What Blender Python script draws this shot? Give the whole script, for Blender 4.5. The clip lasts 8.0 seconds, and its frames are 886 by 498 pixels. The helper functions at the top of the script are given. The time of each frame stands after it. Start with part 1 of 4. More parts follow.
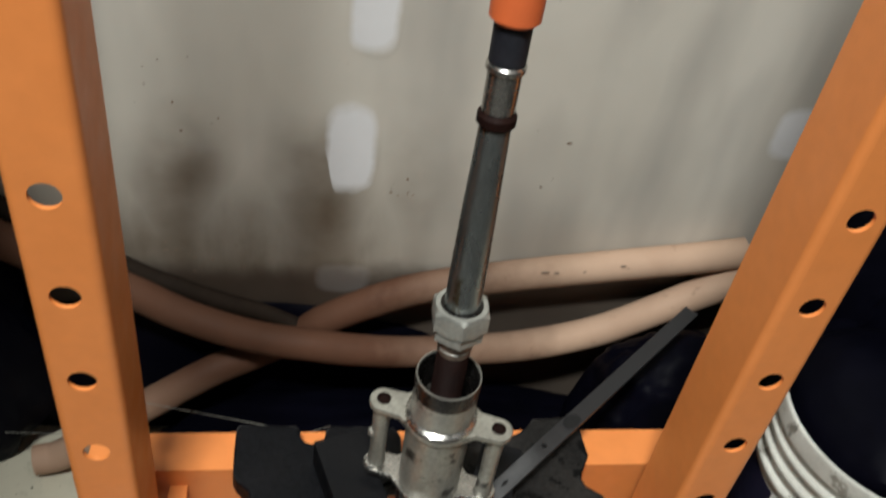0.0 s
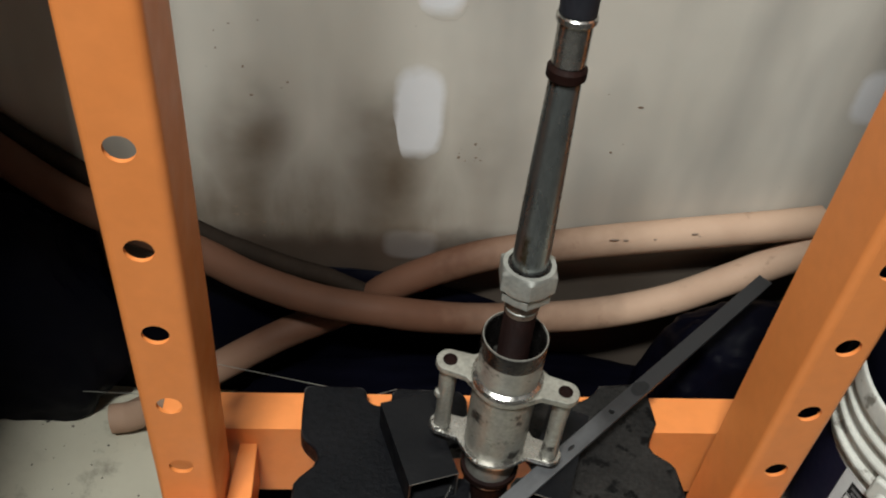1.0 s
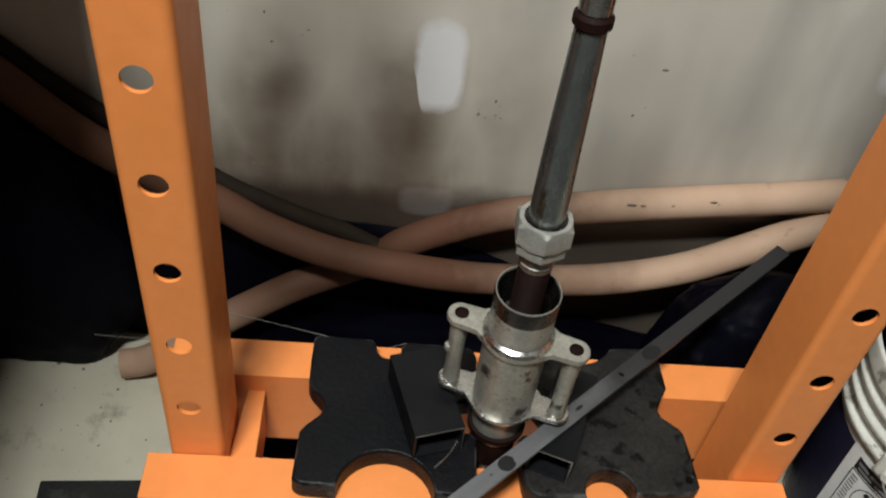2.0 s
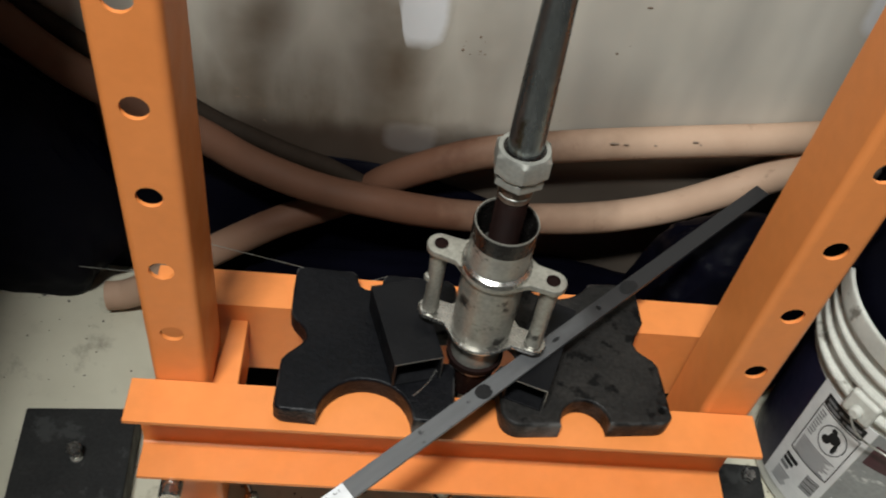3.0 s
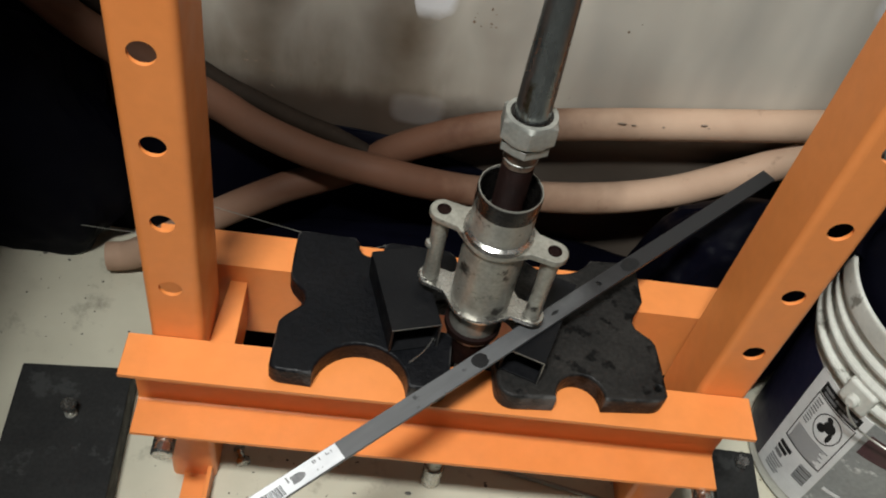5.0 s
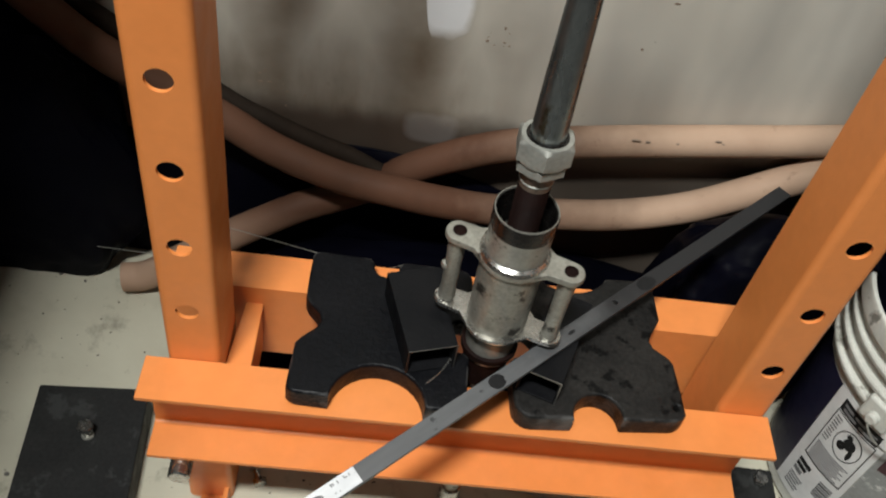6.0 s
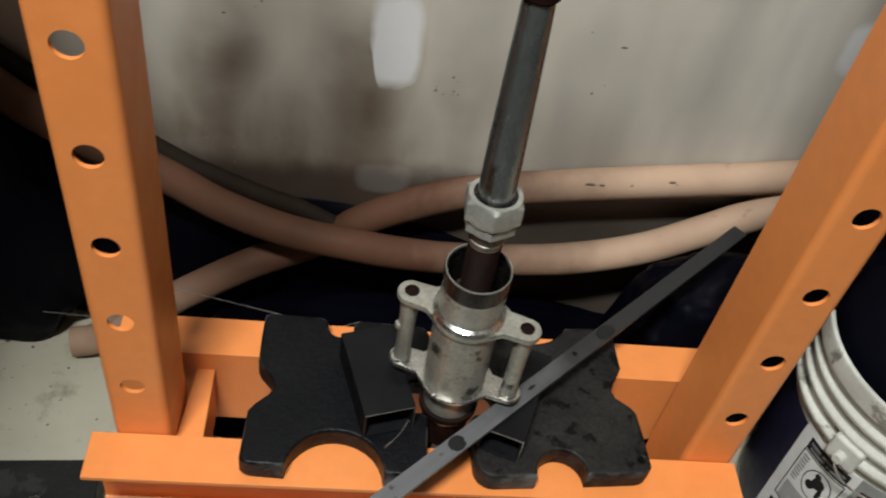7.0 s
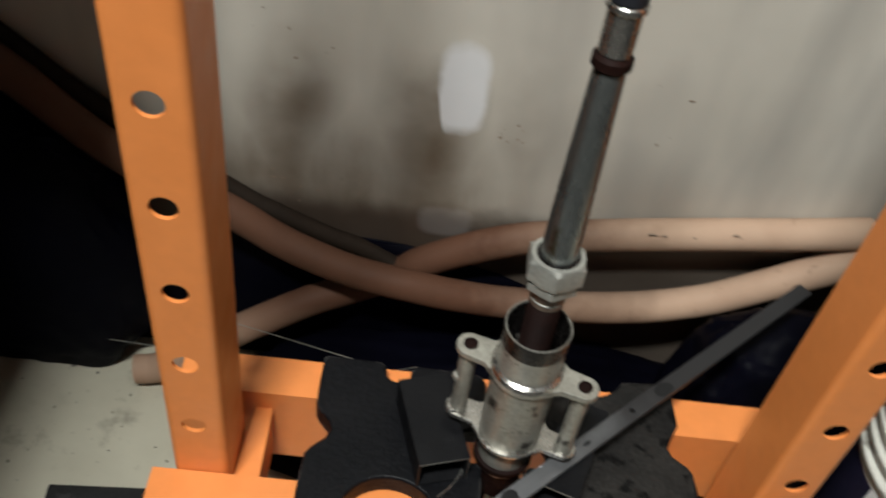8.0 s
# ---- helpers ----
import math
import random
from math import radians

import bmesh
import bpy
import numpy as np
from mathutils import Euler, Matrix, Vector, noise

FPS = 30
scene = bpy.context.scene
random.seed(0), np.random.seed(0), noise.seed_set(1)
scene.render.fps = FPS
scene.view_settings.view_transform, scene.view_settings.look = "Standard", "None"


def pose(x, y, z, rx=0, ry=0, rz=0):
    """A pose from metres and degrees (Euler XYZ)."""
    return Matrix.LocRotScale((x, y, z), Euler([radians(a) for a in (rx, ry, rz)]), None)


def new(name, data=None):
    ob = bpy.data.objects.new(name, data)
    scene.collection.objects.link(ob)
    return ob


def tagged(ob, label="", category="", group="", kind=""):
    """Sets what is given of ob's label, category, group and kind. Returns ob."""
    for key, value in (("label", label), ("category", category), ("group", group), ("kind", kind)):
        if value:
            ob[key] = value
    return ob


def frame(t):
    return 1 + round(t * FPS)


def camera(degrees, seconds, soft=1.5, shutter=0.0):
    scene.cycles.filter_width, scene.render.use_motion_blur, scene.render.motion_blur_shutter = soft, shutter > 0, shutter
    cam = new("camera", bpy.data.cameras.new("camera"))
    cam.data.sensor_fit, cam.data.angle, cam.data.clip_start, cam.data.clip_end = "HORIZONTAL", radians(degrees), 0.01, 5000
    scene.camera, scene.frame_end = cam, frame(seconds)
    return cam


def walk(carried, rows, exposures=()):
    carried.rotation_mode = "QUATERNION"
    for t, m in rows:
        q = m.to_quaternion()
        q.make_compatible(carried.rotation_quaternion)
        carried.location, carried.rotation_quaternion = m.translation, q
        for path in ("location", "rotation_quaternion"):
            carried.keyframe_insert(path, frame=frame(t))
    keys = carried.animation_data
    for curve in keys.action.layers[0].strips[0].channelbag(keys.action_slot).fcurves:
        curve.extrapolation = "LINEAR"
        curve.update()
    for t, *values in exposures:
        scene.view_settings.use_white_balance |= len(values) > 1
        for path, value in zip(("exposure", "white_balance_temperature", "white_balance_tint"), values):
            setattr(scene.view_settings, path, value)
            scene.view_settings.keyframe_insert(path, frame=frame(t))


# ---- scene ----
LENS = 50.28
cam = camera(LENS, 8.0, soft=2.0, shutter=0.4)
# seconds, eye x y z, yaw, pitch, roll
PATH = [
    (0, -0.1364, -0.5074, 1.2289, -12.456, -42.021, 9.760),
    (0.5, -0.1374, -0.5144, 1.2185, -10.467, -45.960, 8.823),
    (1, -0.1357, -0.5151, 1.2137, -7.220, -43.906, 6.613),
    (1.2, -0.1355, -0.5069, 1.2119, -7.054, -44.335, 7.694),
    (2.3, -0.1344, -0.5262, 1.1888, -6.271, -47.513, 8.323),
    (2.5, -0.1314, -0.5267, 1.1859, -6.275, -48.801, 8.303),
    (3, -0.1257, -0.5424, 1.1933, -8.000, -48.730, 10.373),
    (3.5, -0.1129, -0.5431, 1.1631, -10.984, -49.536, 12.566),
    (4, -0.1265, -0.5640, 1.1687, -7.230, -49.159, 12.409),
    (4.2, -0.1235, -0.5635, 1.1705, -7.975, -49.279, 13.127),
    (5.3, -0.1210, -0.5572, 1.1761, -7.780, -49.391, 12.173),
    (5.5, -0.1201, -0.5576, 1.1739, -7.492, -49.658, 11.524),
    (6, -0.1276, -0.5510, 1.1797, -6.663, -48.744, 11.333),
    (6.5, -0.1230, -0.5385, 1.1807, -7.010, -46.988, 10.932),
    (6.8, -0.1169, -0.5234, 1.1816, -7.283, -46.817, 9.864),
    (7, -0.1139, -0.5149, 1.1846, -9.073, -46.621, 10.793),
    (7.5, -0.1114, -0.5098, 1.1957, -11.050, -46.323, 10.762),
    (8, -0.1220, -0.4987, 1.2074, -3.887, -45.811, 9.143),
]
walk(cam, [(t, pose(x, y, z, 0, 0, yaw) @ pose(0, 0, 0, 90 + pitch) @ pose(0, 0, 0, 0, 0, roll)) for t, x, y, z, yaw, pitch, roll in PATH])
# ---- end of the path ----

# ---------------------------------------------------------------- light
world = bpy.data.worlds.new("world")
scene.world = world
world.use_nodes = True
wn = world.node_tree.nodes
wn["Background"].inputs[0].default_value = (0.85, 0.9, 1.0, 1)
wn["Background"].inputs[1].default_value = 0.002
scene.view_settings.exposure = 0.0


# the shop's fluorescent fixture on the ceiling, in front of the press, its tubes along x
tube = bpy.data.lights.new("fluorescent_light", "AREA")
tube.shape, tube.size, tube.size_y, tube.energy, tube.color = "RECTANGLE", 0.6, 0.2, 148.0, (0.975, 1.0, 0.975)
new("fluorescent_light", tube).matrix_world = pose(-0.60, -1.20, 3.46, 12, 0, 0)

# ---------------------------------------------------------------- materials


def nodes_of(name):
    m = bpy.data.materials.new(name)
    m.use_nodes = True
    t = m.node_tree
    return m, t.nodes, t.links, t.nodes["Principled BSDF"]


def noise_tex(N, L, vec, scale, detail=4.0, rough=0.55):
    n = N.new("ShaderNodeTexNoise")
    n.inputs["Scale"].default_value = scale
    n.inputs["Detail"].default_value = detail
    n.inputs["Roughness"].default_value = rough
    L.new(vec, n.inputs["Vector"])
    return n.outputs["Fac"]


def ramp(N, L, fac, stops):
    r = N.new("ShaderNodeValToRGB")
    e = r.color_ramp.elements
    while len(e) < len(stops):
        e.new(0.5)
    for el, (p, c) in zip(e, stops):
        el.position = p
        el.color = (*c, 1) if len(c) == 3 else c
    L.new(fac, r.inputs[0])
    return r.outputs[0]


def grey(v):
    return (v, v, v)


def mix(N, L, fac, a, b, blend="MIX"):
    n = N.new("ShaderNodeMix")
    n.data_type, n.blend_type = "RGBA", blend
    for sock, val in ((n.inputs[0], fac), (n.inputs[6], a), (n.inputs[7], b)):
        if isinstance(val, (int, float)):
            sock.default_value = val
        elif isinstance(val, tuple):
            sock.default_value = (*val, 1)
        else:
            L.new(val, sock)
    return n.outputs[2]


def calc(N, L, op, a, b=0.0, c=0.0):
    n = N.new("ShaderNodeMath")
    n.operation = op
    for sock, val in zip(n.inputs, (a, b, c)):
        if isinstance(val, (int, float)):
            sock.default_value = val
        else:
            L.new(val, sock)
    return n.outputs[0]


def coords(N, L, stretch=(1, 1, 1), shift_by_object=True):
    tc = N.new("ShaderNodeTexCoord")
    mp = N.new("ShaderNodeMapping")
    mp.inputs["Scale"].default_value = stretch
    L.new(tc.outputs["Object"], mp.inputs["Vector"])
    if shift_by_object:
        info = N.new("ShaderNodeObjectInfo")
        mul = N.new("ShaderNodeVectorMath")
        mul.operation = "SCALE"
        mul.inputs[0].default_value = (7.1, 3.7, 5.3)
        L.new(info.outputs["Random"], mul.inputs[3])
        L.new(mul.outputs[0], mp.inputs["Location"])
    return mp.outputs[0]


def bump(N, L, bsdf, height, strength, dist):
    b = N.new("ShaderNodeBump")
    b.inputs["Strength"].default_value = strength
    b.inputs["Distance"].default_value = dist
    L.new(height, b.inputs["Height"])
    L.new(b.outputs[0], bsdf.inputs["Normal"])


def surface(name, base, other, big=9.0, fine=140.0, rough=(0.4, 0.6), metal=0.0, spots=None, spot_scale=30.0, spot_edge=0.62, relief=0.15, depth=0.001, stretch=(1, 1, 1), grain=0.25, gloss=0.5, worn=None):
    """A two-scale surface: base to other over broad patches, fine grain over it, sparse spots, roughness that varies, fine relief."""
    m, N, L, B = nodes_of(name)
    v = coords(N, L, stretch)
    broad = noise_tex(N, L, v, big, 5.0)
    tiny = noise_tex(N, L, v, fine, 3.0)
    col = mix(N, L, ramp(N, L, broad, [(0.32, grey(0.0)), (0.68, grey(1.0))]), base, other)
    g = ramp(N, L, tiny, [(0.25, grey(1.0 - grain)), (0.75, grey(1.0))])
    col = mix(N, L, 1.0, col, g, "MULTIPLY")
    if spots:
        s = noise_tex(N, L, v, spot_scale, 6.0, 0.65)
        col = mix(N, L, ramp(N, L, s, [(spot_edge, grey(0.0)), (spot_edge + 0.05, grey(1.0))]), col, spots)
    if worn:
        geo = N.new("ShaderNodeNewGeometry")
        rim = ramp(N, L, geo.outputs["Pointiness"], [(0.535, grey(0)), (0.59, grey(1))])
        patchy = ramp(N, L, noise_tex(N, L, v, 28, 5, 0.6), [(0.46, grey(0)), (0.62, grey(1))])
        col = mix(N, L, calc(N, L, "MULTIPLY", rim, patchy), col, worn)
    L.new(col, B.inputs["Base Color"])
    r = ramp(N, L, noise_tex(N, L, v, big * 3.1, 4.0), [(0.3, grey(rough[0])), (0.7, grey(rough[1]))])
    L.new(r, B.inputs["Roughness"])
    B.inputs["Metallic"].default_value = metal
    B.inputs["Specular IOR Level"].default_value = gloss
    bump(N, L, B, tiny, relief, depth)
    return m


M_ORANGE = surface("orange_paint", (0.82, 0.270, 0.072), (0.78, 0.248, 0.062), 7, 60, (0.34, 0.5), spots=(0.25, 0.09, 0.03), spot_scale=42, spot_edge=0.76, relief=0.12, depth=0.0006, grain=0.08)
M_RAM = surface("red_orange_paint", (0.72, 0.155, 0.045), (0.66, 0.135, 0.04), 9, 60, (0.34, 0.5), relief=0.12, depth=0.0006, grain=0.08)
M_IRON = surface("black_cast_iron", (0.0045, 0.005, 0.0065), (0.008, 0.008, 0.0095), 14, 190, (0.34, 0.52), spots=(0.018, 0.017, 0.016), spot_scale=26, spot_edge=0.66, relief=0.8, depth=0.0014, grain=0.55, gloss=0.13, worn=(0.16, 0.155, 0.15))
M_IRON_WORN = surface("worn_cast_iron", (0.028, 0.026, 0.024), (0.015, 0.0145, 0.014), 22, 190, (0.36, 0.58), spots=(0.003, 0.003, 0.003), spot_scale=30, spot_edge=0.55, relief=0.8, depth=0.0014, grain=0.5, gloss=0.13, worn=(0.11, 0.105, 0.10))
M_BLACK_STEEL = surface("black_painted_steel", (0.005, 0.0053, 0.0065), (0.009, 0.009, 0.010), 18, 200, (0.35, 0.55), spots=(0.09, 0.085, 0.08), spot_scale=60, spot_edge=0.72, relief=0.4, depth=0.0008, grain=0.4, gloss=0.14)
M_BARE_EDGE = surface("bare_steel_edge", (0.32, 0.31, 0.29), (0.2, 0.19, 0.18), 60, 300, (0.3, 0.5), metal=0.9, relief=0.3)
M_STEEL = surface("zinc_steel", (0.44, 0.43, 0.38), (0.30, 0.29, 0.255), 30, 240, (0.26, 0.46), metal=0.5, spots=(0.05, 0.045, 0.038), spot_scale=36, spot_edge=0.59, relief=0.35, depth=0.0008, grain=0.3)
M_STEEL_BRIGHT = surface("bright_machined_steel", (0.62, 0.60, 0.56), (0.42, 0.41, 0.38), 50, 260, (0.16, 0.34), metal=0.95, spots=(0.06, 0.055, 0.05), spot_scale=70, spot_edge=0.66, relief=0.25, depth=0.0006)
M_SHAFT = surface("ground_shaft_steel", (0.34, 0.365, 0.36), (0.19, 0.205, 0.20), 22, 220, (0.22, 0.36), metal=0.9, spots=(0.10, 0.08, 0.05), spot_scale=24, spot_edge=0.60, relief=0.15, depth=0.0005, stretch=(1, 1, 0.35))
M_NUT = surface("grey_zinc_nut", (0.40, 0.40, 0.36), (0.31, 0.31, 0.28), 40, 260, (0.4, 0.6), metal=0.45, spots=(0.12, 0.11, 0.09), spot_scale=60, spot_edge=0.66, relief=0.4)
M_NECK = surface("brown_stained_steel", (0.22, 0.17, 0.13), (0.10, 0.06, 0.045), 40, 260, (0.35, 0.55), metal=0.4, spots=(0.03, 0.014, 0.01), spot_scale=60, spot_edge=0.55, relief=0.4)
M_STEEL_DIRTY = surface("oil_smudged_steel", (0.42, 0.41, 0.355), (0.27, 0.255, 0.215), 26, 240, (0.26, 0.5), metal=0.45, spots=(0.035, 0.030, 0.024), spot_scale=21, spot_edge=0.575, relief=0.4, depth=0.0008, grain=0.35)
M_RUST = surface("oily_rusty_thread", (0.015, 0.0055, 0.004), (0.008, 0.0035, 0.003), 60, 300, (0.55, 0.75), metal=0.0, relief=0.5, gloss=0.08)
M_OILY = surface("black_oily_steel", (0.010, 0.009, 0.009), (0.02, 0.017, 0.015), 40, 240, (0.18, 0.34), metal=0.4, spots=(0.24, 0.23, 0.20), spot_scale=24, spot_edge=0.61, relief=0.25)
M_NICK = surface("brown_scuff", (0.30, 0.22, 0.16), (0.2, 0.14, 0.10), 90, 300, (0.5, 0.7), relief=0.3)
M_RUBBER = surface("black_rubber", (0.012, 0.013, 0.018), (0.02, 0.02, 0.025), 30, 240, (0.5, 0.7), relief=0.25, gloss=0.25)
# painted-shade colour of the band along the pink hose
M_SHADOW_BAND = surface("dark_brown_shadow_band", (0.026, 0.018, 0.013), (0.016, 0.012, 0.009), 12, 160, (0.6, 0.8), relief=0.3, gloss=0.06)
M_PAPER = surface("white_paper_label", (0.80, 0.80, 0.79), (0.68, 0.68, 0.67), 30, 200, (0.45, 0.6), relief=0.1, grain=0.06)
M_LABEL = surface("crinkled_silver_white_label", (0.78, 0.79, 0.80), (0.62, 0.63, 0.65), 40, 200, (0.3, 0.55), spots=(0.34, 0.35, 0.37), spot_scale=60, spot_edge=0.61, relief=0.5, depth=0.0012, stretch=(0.35, 1, 1), grain=0.1)
M_INK = surface("black_ink", (0.01, 0.01, 0.011), (0.018, 0.018, 0.018), 60, 260, (0.45, 0.6), relief=0.05, gloss=0.2)
M_INK_GREY = surface("faded_grey_ink", (0.16, 0.16, 0.165), (0.24, 0.24, 0.24), 90, 400, (0.5, 0.6), relief=0.05)
M_BUCKET = surface("scuffed_white_plastic", (0.68, 0.68, 0.62), (0.50, 0.495, 0.445), 13, 150, (0.34, 0.55), spots=(0.22, 0.21, 0.18), spot_scale=20, spot_edge=0.60, relief=0.2, depth=0.0008, grain=0.14)
M_NAVY = surface("dark_navy_print", (0.014, 0.014, 0.035), (0.022, 0.02, 0.045), 16, 160, (0.3, 0.45), relief=0.1, gloss=0.3)
M_SILVER = surface("silver_grey_print", (0.34, 0.35, 0.34), (0.27, 0.28, 0.275), 18, 150, (0.35, 0.5), spots=(0.6, 0.6, 0.58), spot_scale=20, spot_edge=0.6, relief=0.1)
M_MAROON = surface("dark_maroon_print", (0.075, 0.022, 0.03), (0.05, 0.016, 0.022), 24, 160, (0.35, 0.5), relief=0.1)
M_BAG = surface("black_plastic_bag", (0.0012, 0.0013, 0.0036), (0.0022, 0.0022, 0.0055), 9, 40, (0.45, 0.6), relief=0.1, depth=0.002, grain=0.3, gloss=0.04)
M_BLOCK = surface("black_rubber_block", (0.016, 0.016, 0.016), (0.026, 0.026, 0.025), 16, 210, (0.5, 0.72), spots=(0.036, 0.037, 0.036), spot_scale=17, spot_edge=0.58, relief=0.4, grain=0.4, gloss=0.2)
M_CHIP = surface("grey_concrete_crumbs", (0.2, 0.19, 0.17), (0.08, 0.07, 0.06), 90, 300, (0.7, 0.9), relief=0.5)
M_CEIL = surface("plain_dark_paint", (0.045, 0.044, 0.042), (0.032, 0.031, 0.03), 3, 60, (0.7, 0.9), relief=0.1)


def hose_material():
    """Pink-beige plastic, dusty where it is clean; brown dirt and painted-in shade darken its left stretch."""
    m, N, L, B = nodes_of("grimy_shaded_pink_beige_hose")
    tc = N.new("ShaderNodeTexCoord")
    sep = N.new("ShaderNodeSeparateXYZ")
    L.new(tc.outputs["Object"], sep.inputs[0])
    v = coords(N, L, (1, 1, 1), False)
    col = mix(N, L, ramp(N, L, noise_tex(N, L, v, 9, 5), [(0.32, grey(0)), (0.68, grey(1))]), (0.50, 0.345, 0.245), (0.42, 0.275, 0.19))
    dust = ramp(N, L, noise_tex(N, L, v, 34, 6, 0.65), [(0.62, grey(0)), (0.72, grey(1))])
    col = mix(N, L, calc(N, L, "MULTIPLY", dust, 0.6), col, (0.24, 0.15, 0.10))
    # dirt and shade painted together, deepening to the left, fading near the floor
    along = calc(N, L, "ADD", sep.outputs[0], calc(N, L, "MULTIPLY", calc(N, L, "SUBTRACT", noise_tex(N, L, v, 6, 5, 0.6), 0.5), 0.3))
    soil_shade = ramp(N, L, calc(N, L, "MULTIPLY_ADD", along, -2.0, 0.5), [(0.05, grey(0)), (0.28, grey(0.7)), (0.47, grey(1))])
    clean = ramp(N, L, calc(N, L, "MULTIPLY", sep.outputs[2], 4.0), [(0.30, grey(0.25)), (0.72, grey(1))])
    dirt_and_shade = mix(N, L, noise_tex(N, L, v, 20, 5), (0.050, 0.019, 0.010), (0.092, 0.038, 0.021))
    col = mix(N, L, calc(N, L, "MULTIPLY", calc(N, L, "MULTIPLY", soil_shade, clean), 0.95), col, dirt_and_shade)
    L.new(col, B.inputs["Base Color"])
    L.new(ramp(N, L, noise_tex(N, L, v, 25, 4), [(0.3, grey(0.55)), (0.7, grey(0.75))]), B.inputs["Roughness"])
    B.inputs["Specular IOR Level"].default_value = 0.14
    bump(N, L, B, noise_tex(N, L, v, 120, 3), 0.2, 0.0008)
    return m


def wall_material(name="stained_cream_wall", filler=0.0):
    """Cream paint, brown runs of damp that hang in vertical streaks low on the wall, with shade painted in among them,
    scuffs and specks; with filler, a white dab that thins out to the paint at its rim.
    """
    m, N, L, B = nodes_of(name)
    tc = N.new("ShaderNodeTexCoord")
    sep = N.new("ShaderNodeSeparateXYZ")
    L.new(tc.outputs["Object"], sep.inputs[0])
    x, z = sep.outputs[0], sep.outputs[2]
    v = coords(N, L, (1, 1, 1), False)
    vs = coords(N, L, (1, 1, 0.26), False)
    base = mix(N, L, ramp(N, L, noise_tex(N, L, v, 3.2, 4), [(0.35, grey(0)), (0.65, grey(1))]), (0.60, 0.562, 0.49), (0.53, 0.493, 0.42))
    fade = mix(N, L, ramp(N, L, noise_tex(N, L, vs, 7.0, 3), [(0.46, grey(0)), (0.70, grey(1))]), base, (0.41, 0.385, 0.34))
    # damp streaks plus painted shade, stronger to one side and near the floor
    streak = ramp(N, L, noise_tex(N, L, vs, 7.5, 6, 0.6), [(0.36, grey(0.62)), (0.60, grey(1))])
    low = N.new("ShaderNodeMapRange")
    low.interpolation_type = "SMOOTHSTEP"
    for s, val in zip(low.inputs, (0, 0.545, 0.35, 0, 1)):
        s.default_value = val
    L.new(z, low.inputs[0])
    side = N.new("ShaderNodeMapRange")
    side.interpolation_type = "SMOOTHSTEP"
    for s, val in zip(side.inputs, (0, 0.11, -0.07, 0, 1)):
        s.default_value = val
    L.new(x, side.inputs[0])
    damp = calc(N, L, "MULTIPLY", calc(N, L, "MULTIPLY", streak, low.outputs[0]), side.outputs[0])
    high = N.new("ShaderNodeMapRange")
    high.interpolation_type = "SMOOTHSTEP"
    for s, val in zip(high.inputs, (0, 0.62, 0.42, 0, 1)):
        s.default_value = val
    L.new(calc(N, L, "ADD", z, calc(N, L, "MULTIPLY", calc(N, L, "SUBTRACT", noise_tex(N, L, v, 8, 3), 0.5), 0.18)), high.inputs[0])
    # older runs, darker, each with its own wandering edge
    wander = calc(N, L, "MULTIPLY", calc(N, L, "SUBTRACT", noise_tex(N, L, coords(N, L, (1, 1, 0.4), False), 7, 3, 0.5), 0.5), 0.10)
    for cx, wide, strong in ((-0.280, 0.100, 0.95), (-0.100, 0.125, 1.0), (0.035, 0.085, 0.55)):
        off = calc(N, L, "ABSOLUTE", calc(N, L, "SUBTRACT", calc(N, L, "ADD", x, wander), cx))
        run = N.new("ShaderNodeMapRange")
        run.interpolation_type = "SMOOTHSTEP"
        for s, val in zip(run.inputs, (0, 0.0, wide, strong, 0)):
            s.default_value = val
        L.new(off, run.inputs[0])
        damp = calc(N, L, "MAXIMUM", damp, calc(N, L, "MULTIPLY", run.outputs[0], high.outputs[0]))
    mottle = ramp(N, L, noise_tex(N, L, v, 9, 4, 0.5), [(0.30, grey(0.74)), (0.66, grey(1.0))])
    col = mix(N, L, calc(N, L, "MULTIPLY", calc(N, L, "MULTIPLY", damp, mottle), 0.95), fade, (0.090, 0.060, 0.035))
    # a skirting band behind the hoses, dirt and their shade in one dark colour
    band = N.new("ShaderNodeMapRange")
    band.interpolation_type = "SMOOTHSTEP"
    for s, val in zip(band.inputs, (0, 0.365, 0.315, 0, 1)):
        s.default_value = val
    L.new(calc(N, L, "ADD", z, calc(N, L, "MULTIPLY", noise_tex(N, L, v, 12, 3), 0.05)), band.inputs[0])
    dirt_and_shade = mix(N, L, noise_tex(N, L, v, 16, 4), (0.040, 0.027, 0.019), (0.070, 0.049, 0.036))
    col = mix(N, L, calc(N, L, "MULTIPLY", band.outputs[0], 0.93), col, dirt_and_shade)
    speck = ramp(N, L, noise_tex(N, L, v, 55, 2, 0.5), [(0.74, grey(0)), (0.78, grey(1))])
    col = mix(N, L, calc(N, L, "MULTIPLY", speck, 0.6), col, (0.2, 0.17, 0.13))
    if filler:
        mp = N.new("ShaderNodeMapping")
        mp.inputs["Location"].default_value = (-1, 0, -1)
        mp.inputs["Scale"].default_value = (2, 0, 2)
        L.new(tc.outputs["Generated"], mp.inputs["Vector"])
        sq = N.new("ShaderNodeVectorMath")
        sq.operation = "MULTIPLY"
        L.new(mp.outputs[0], sq.inputs[0])
        L.new(mp.outputs[0], sq.inputs[1])
        ln = N.new("ShaderNodeVectorMath")
        ln.operation = "LENGTH"
        L.new(sq.outputs[0], ln.inputs[0])
        far = calc(N, L, "ADD", ln.outputs["Value"], calc(N, L, "MULTIPLY", calc(N, L, "SUBTRACT", noise_tex(N, L, v, 26, 4), 0.5), 0.45))
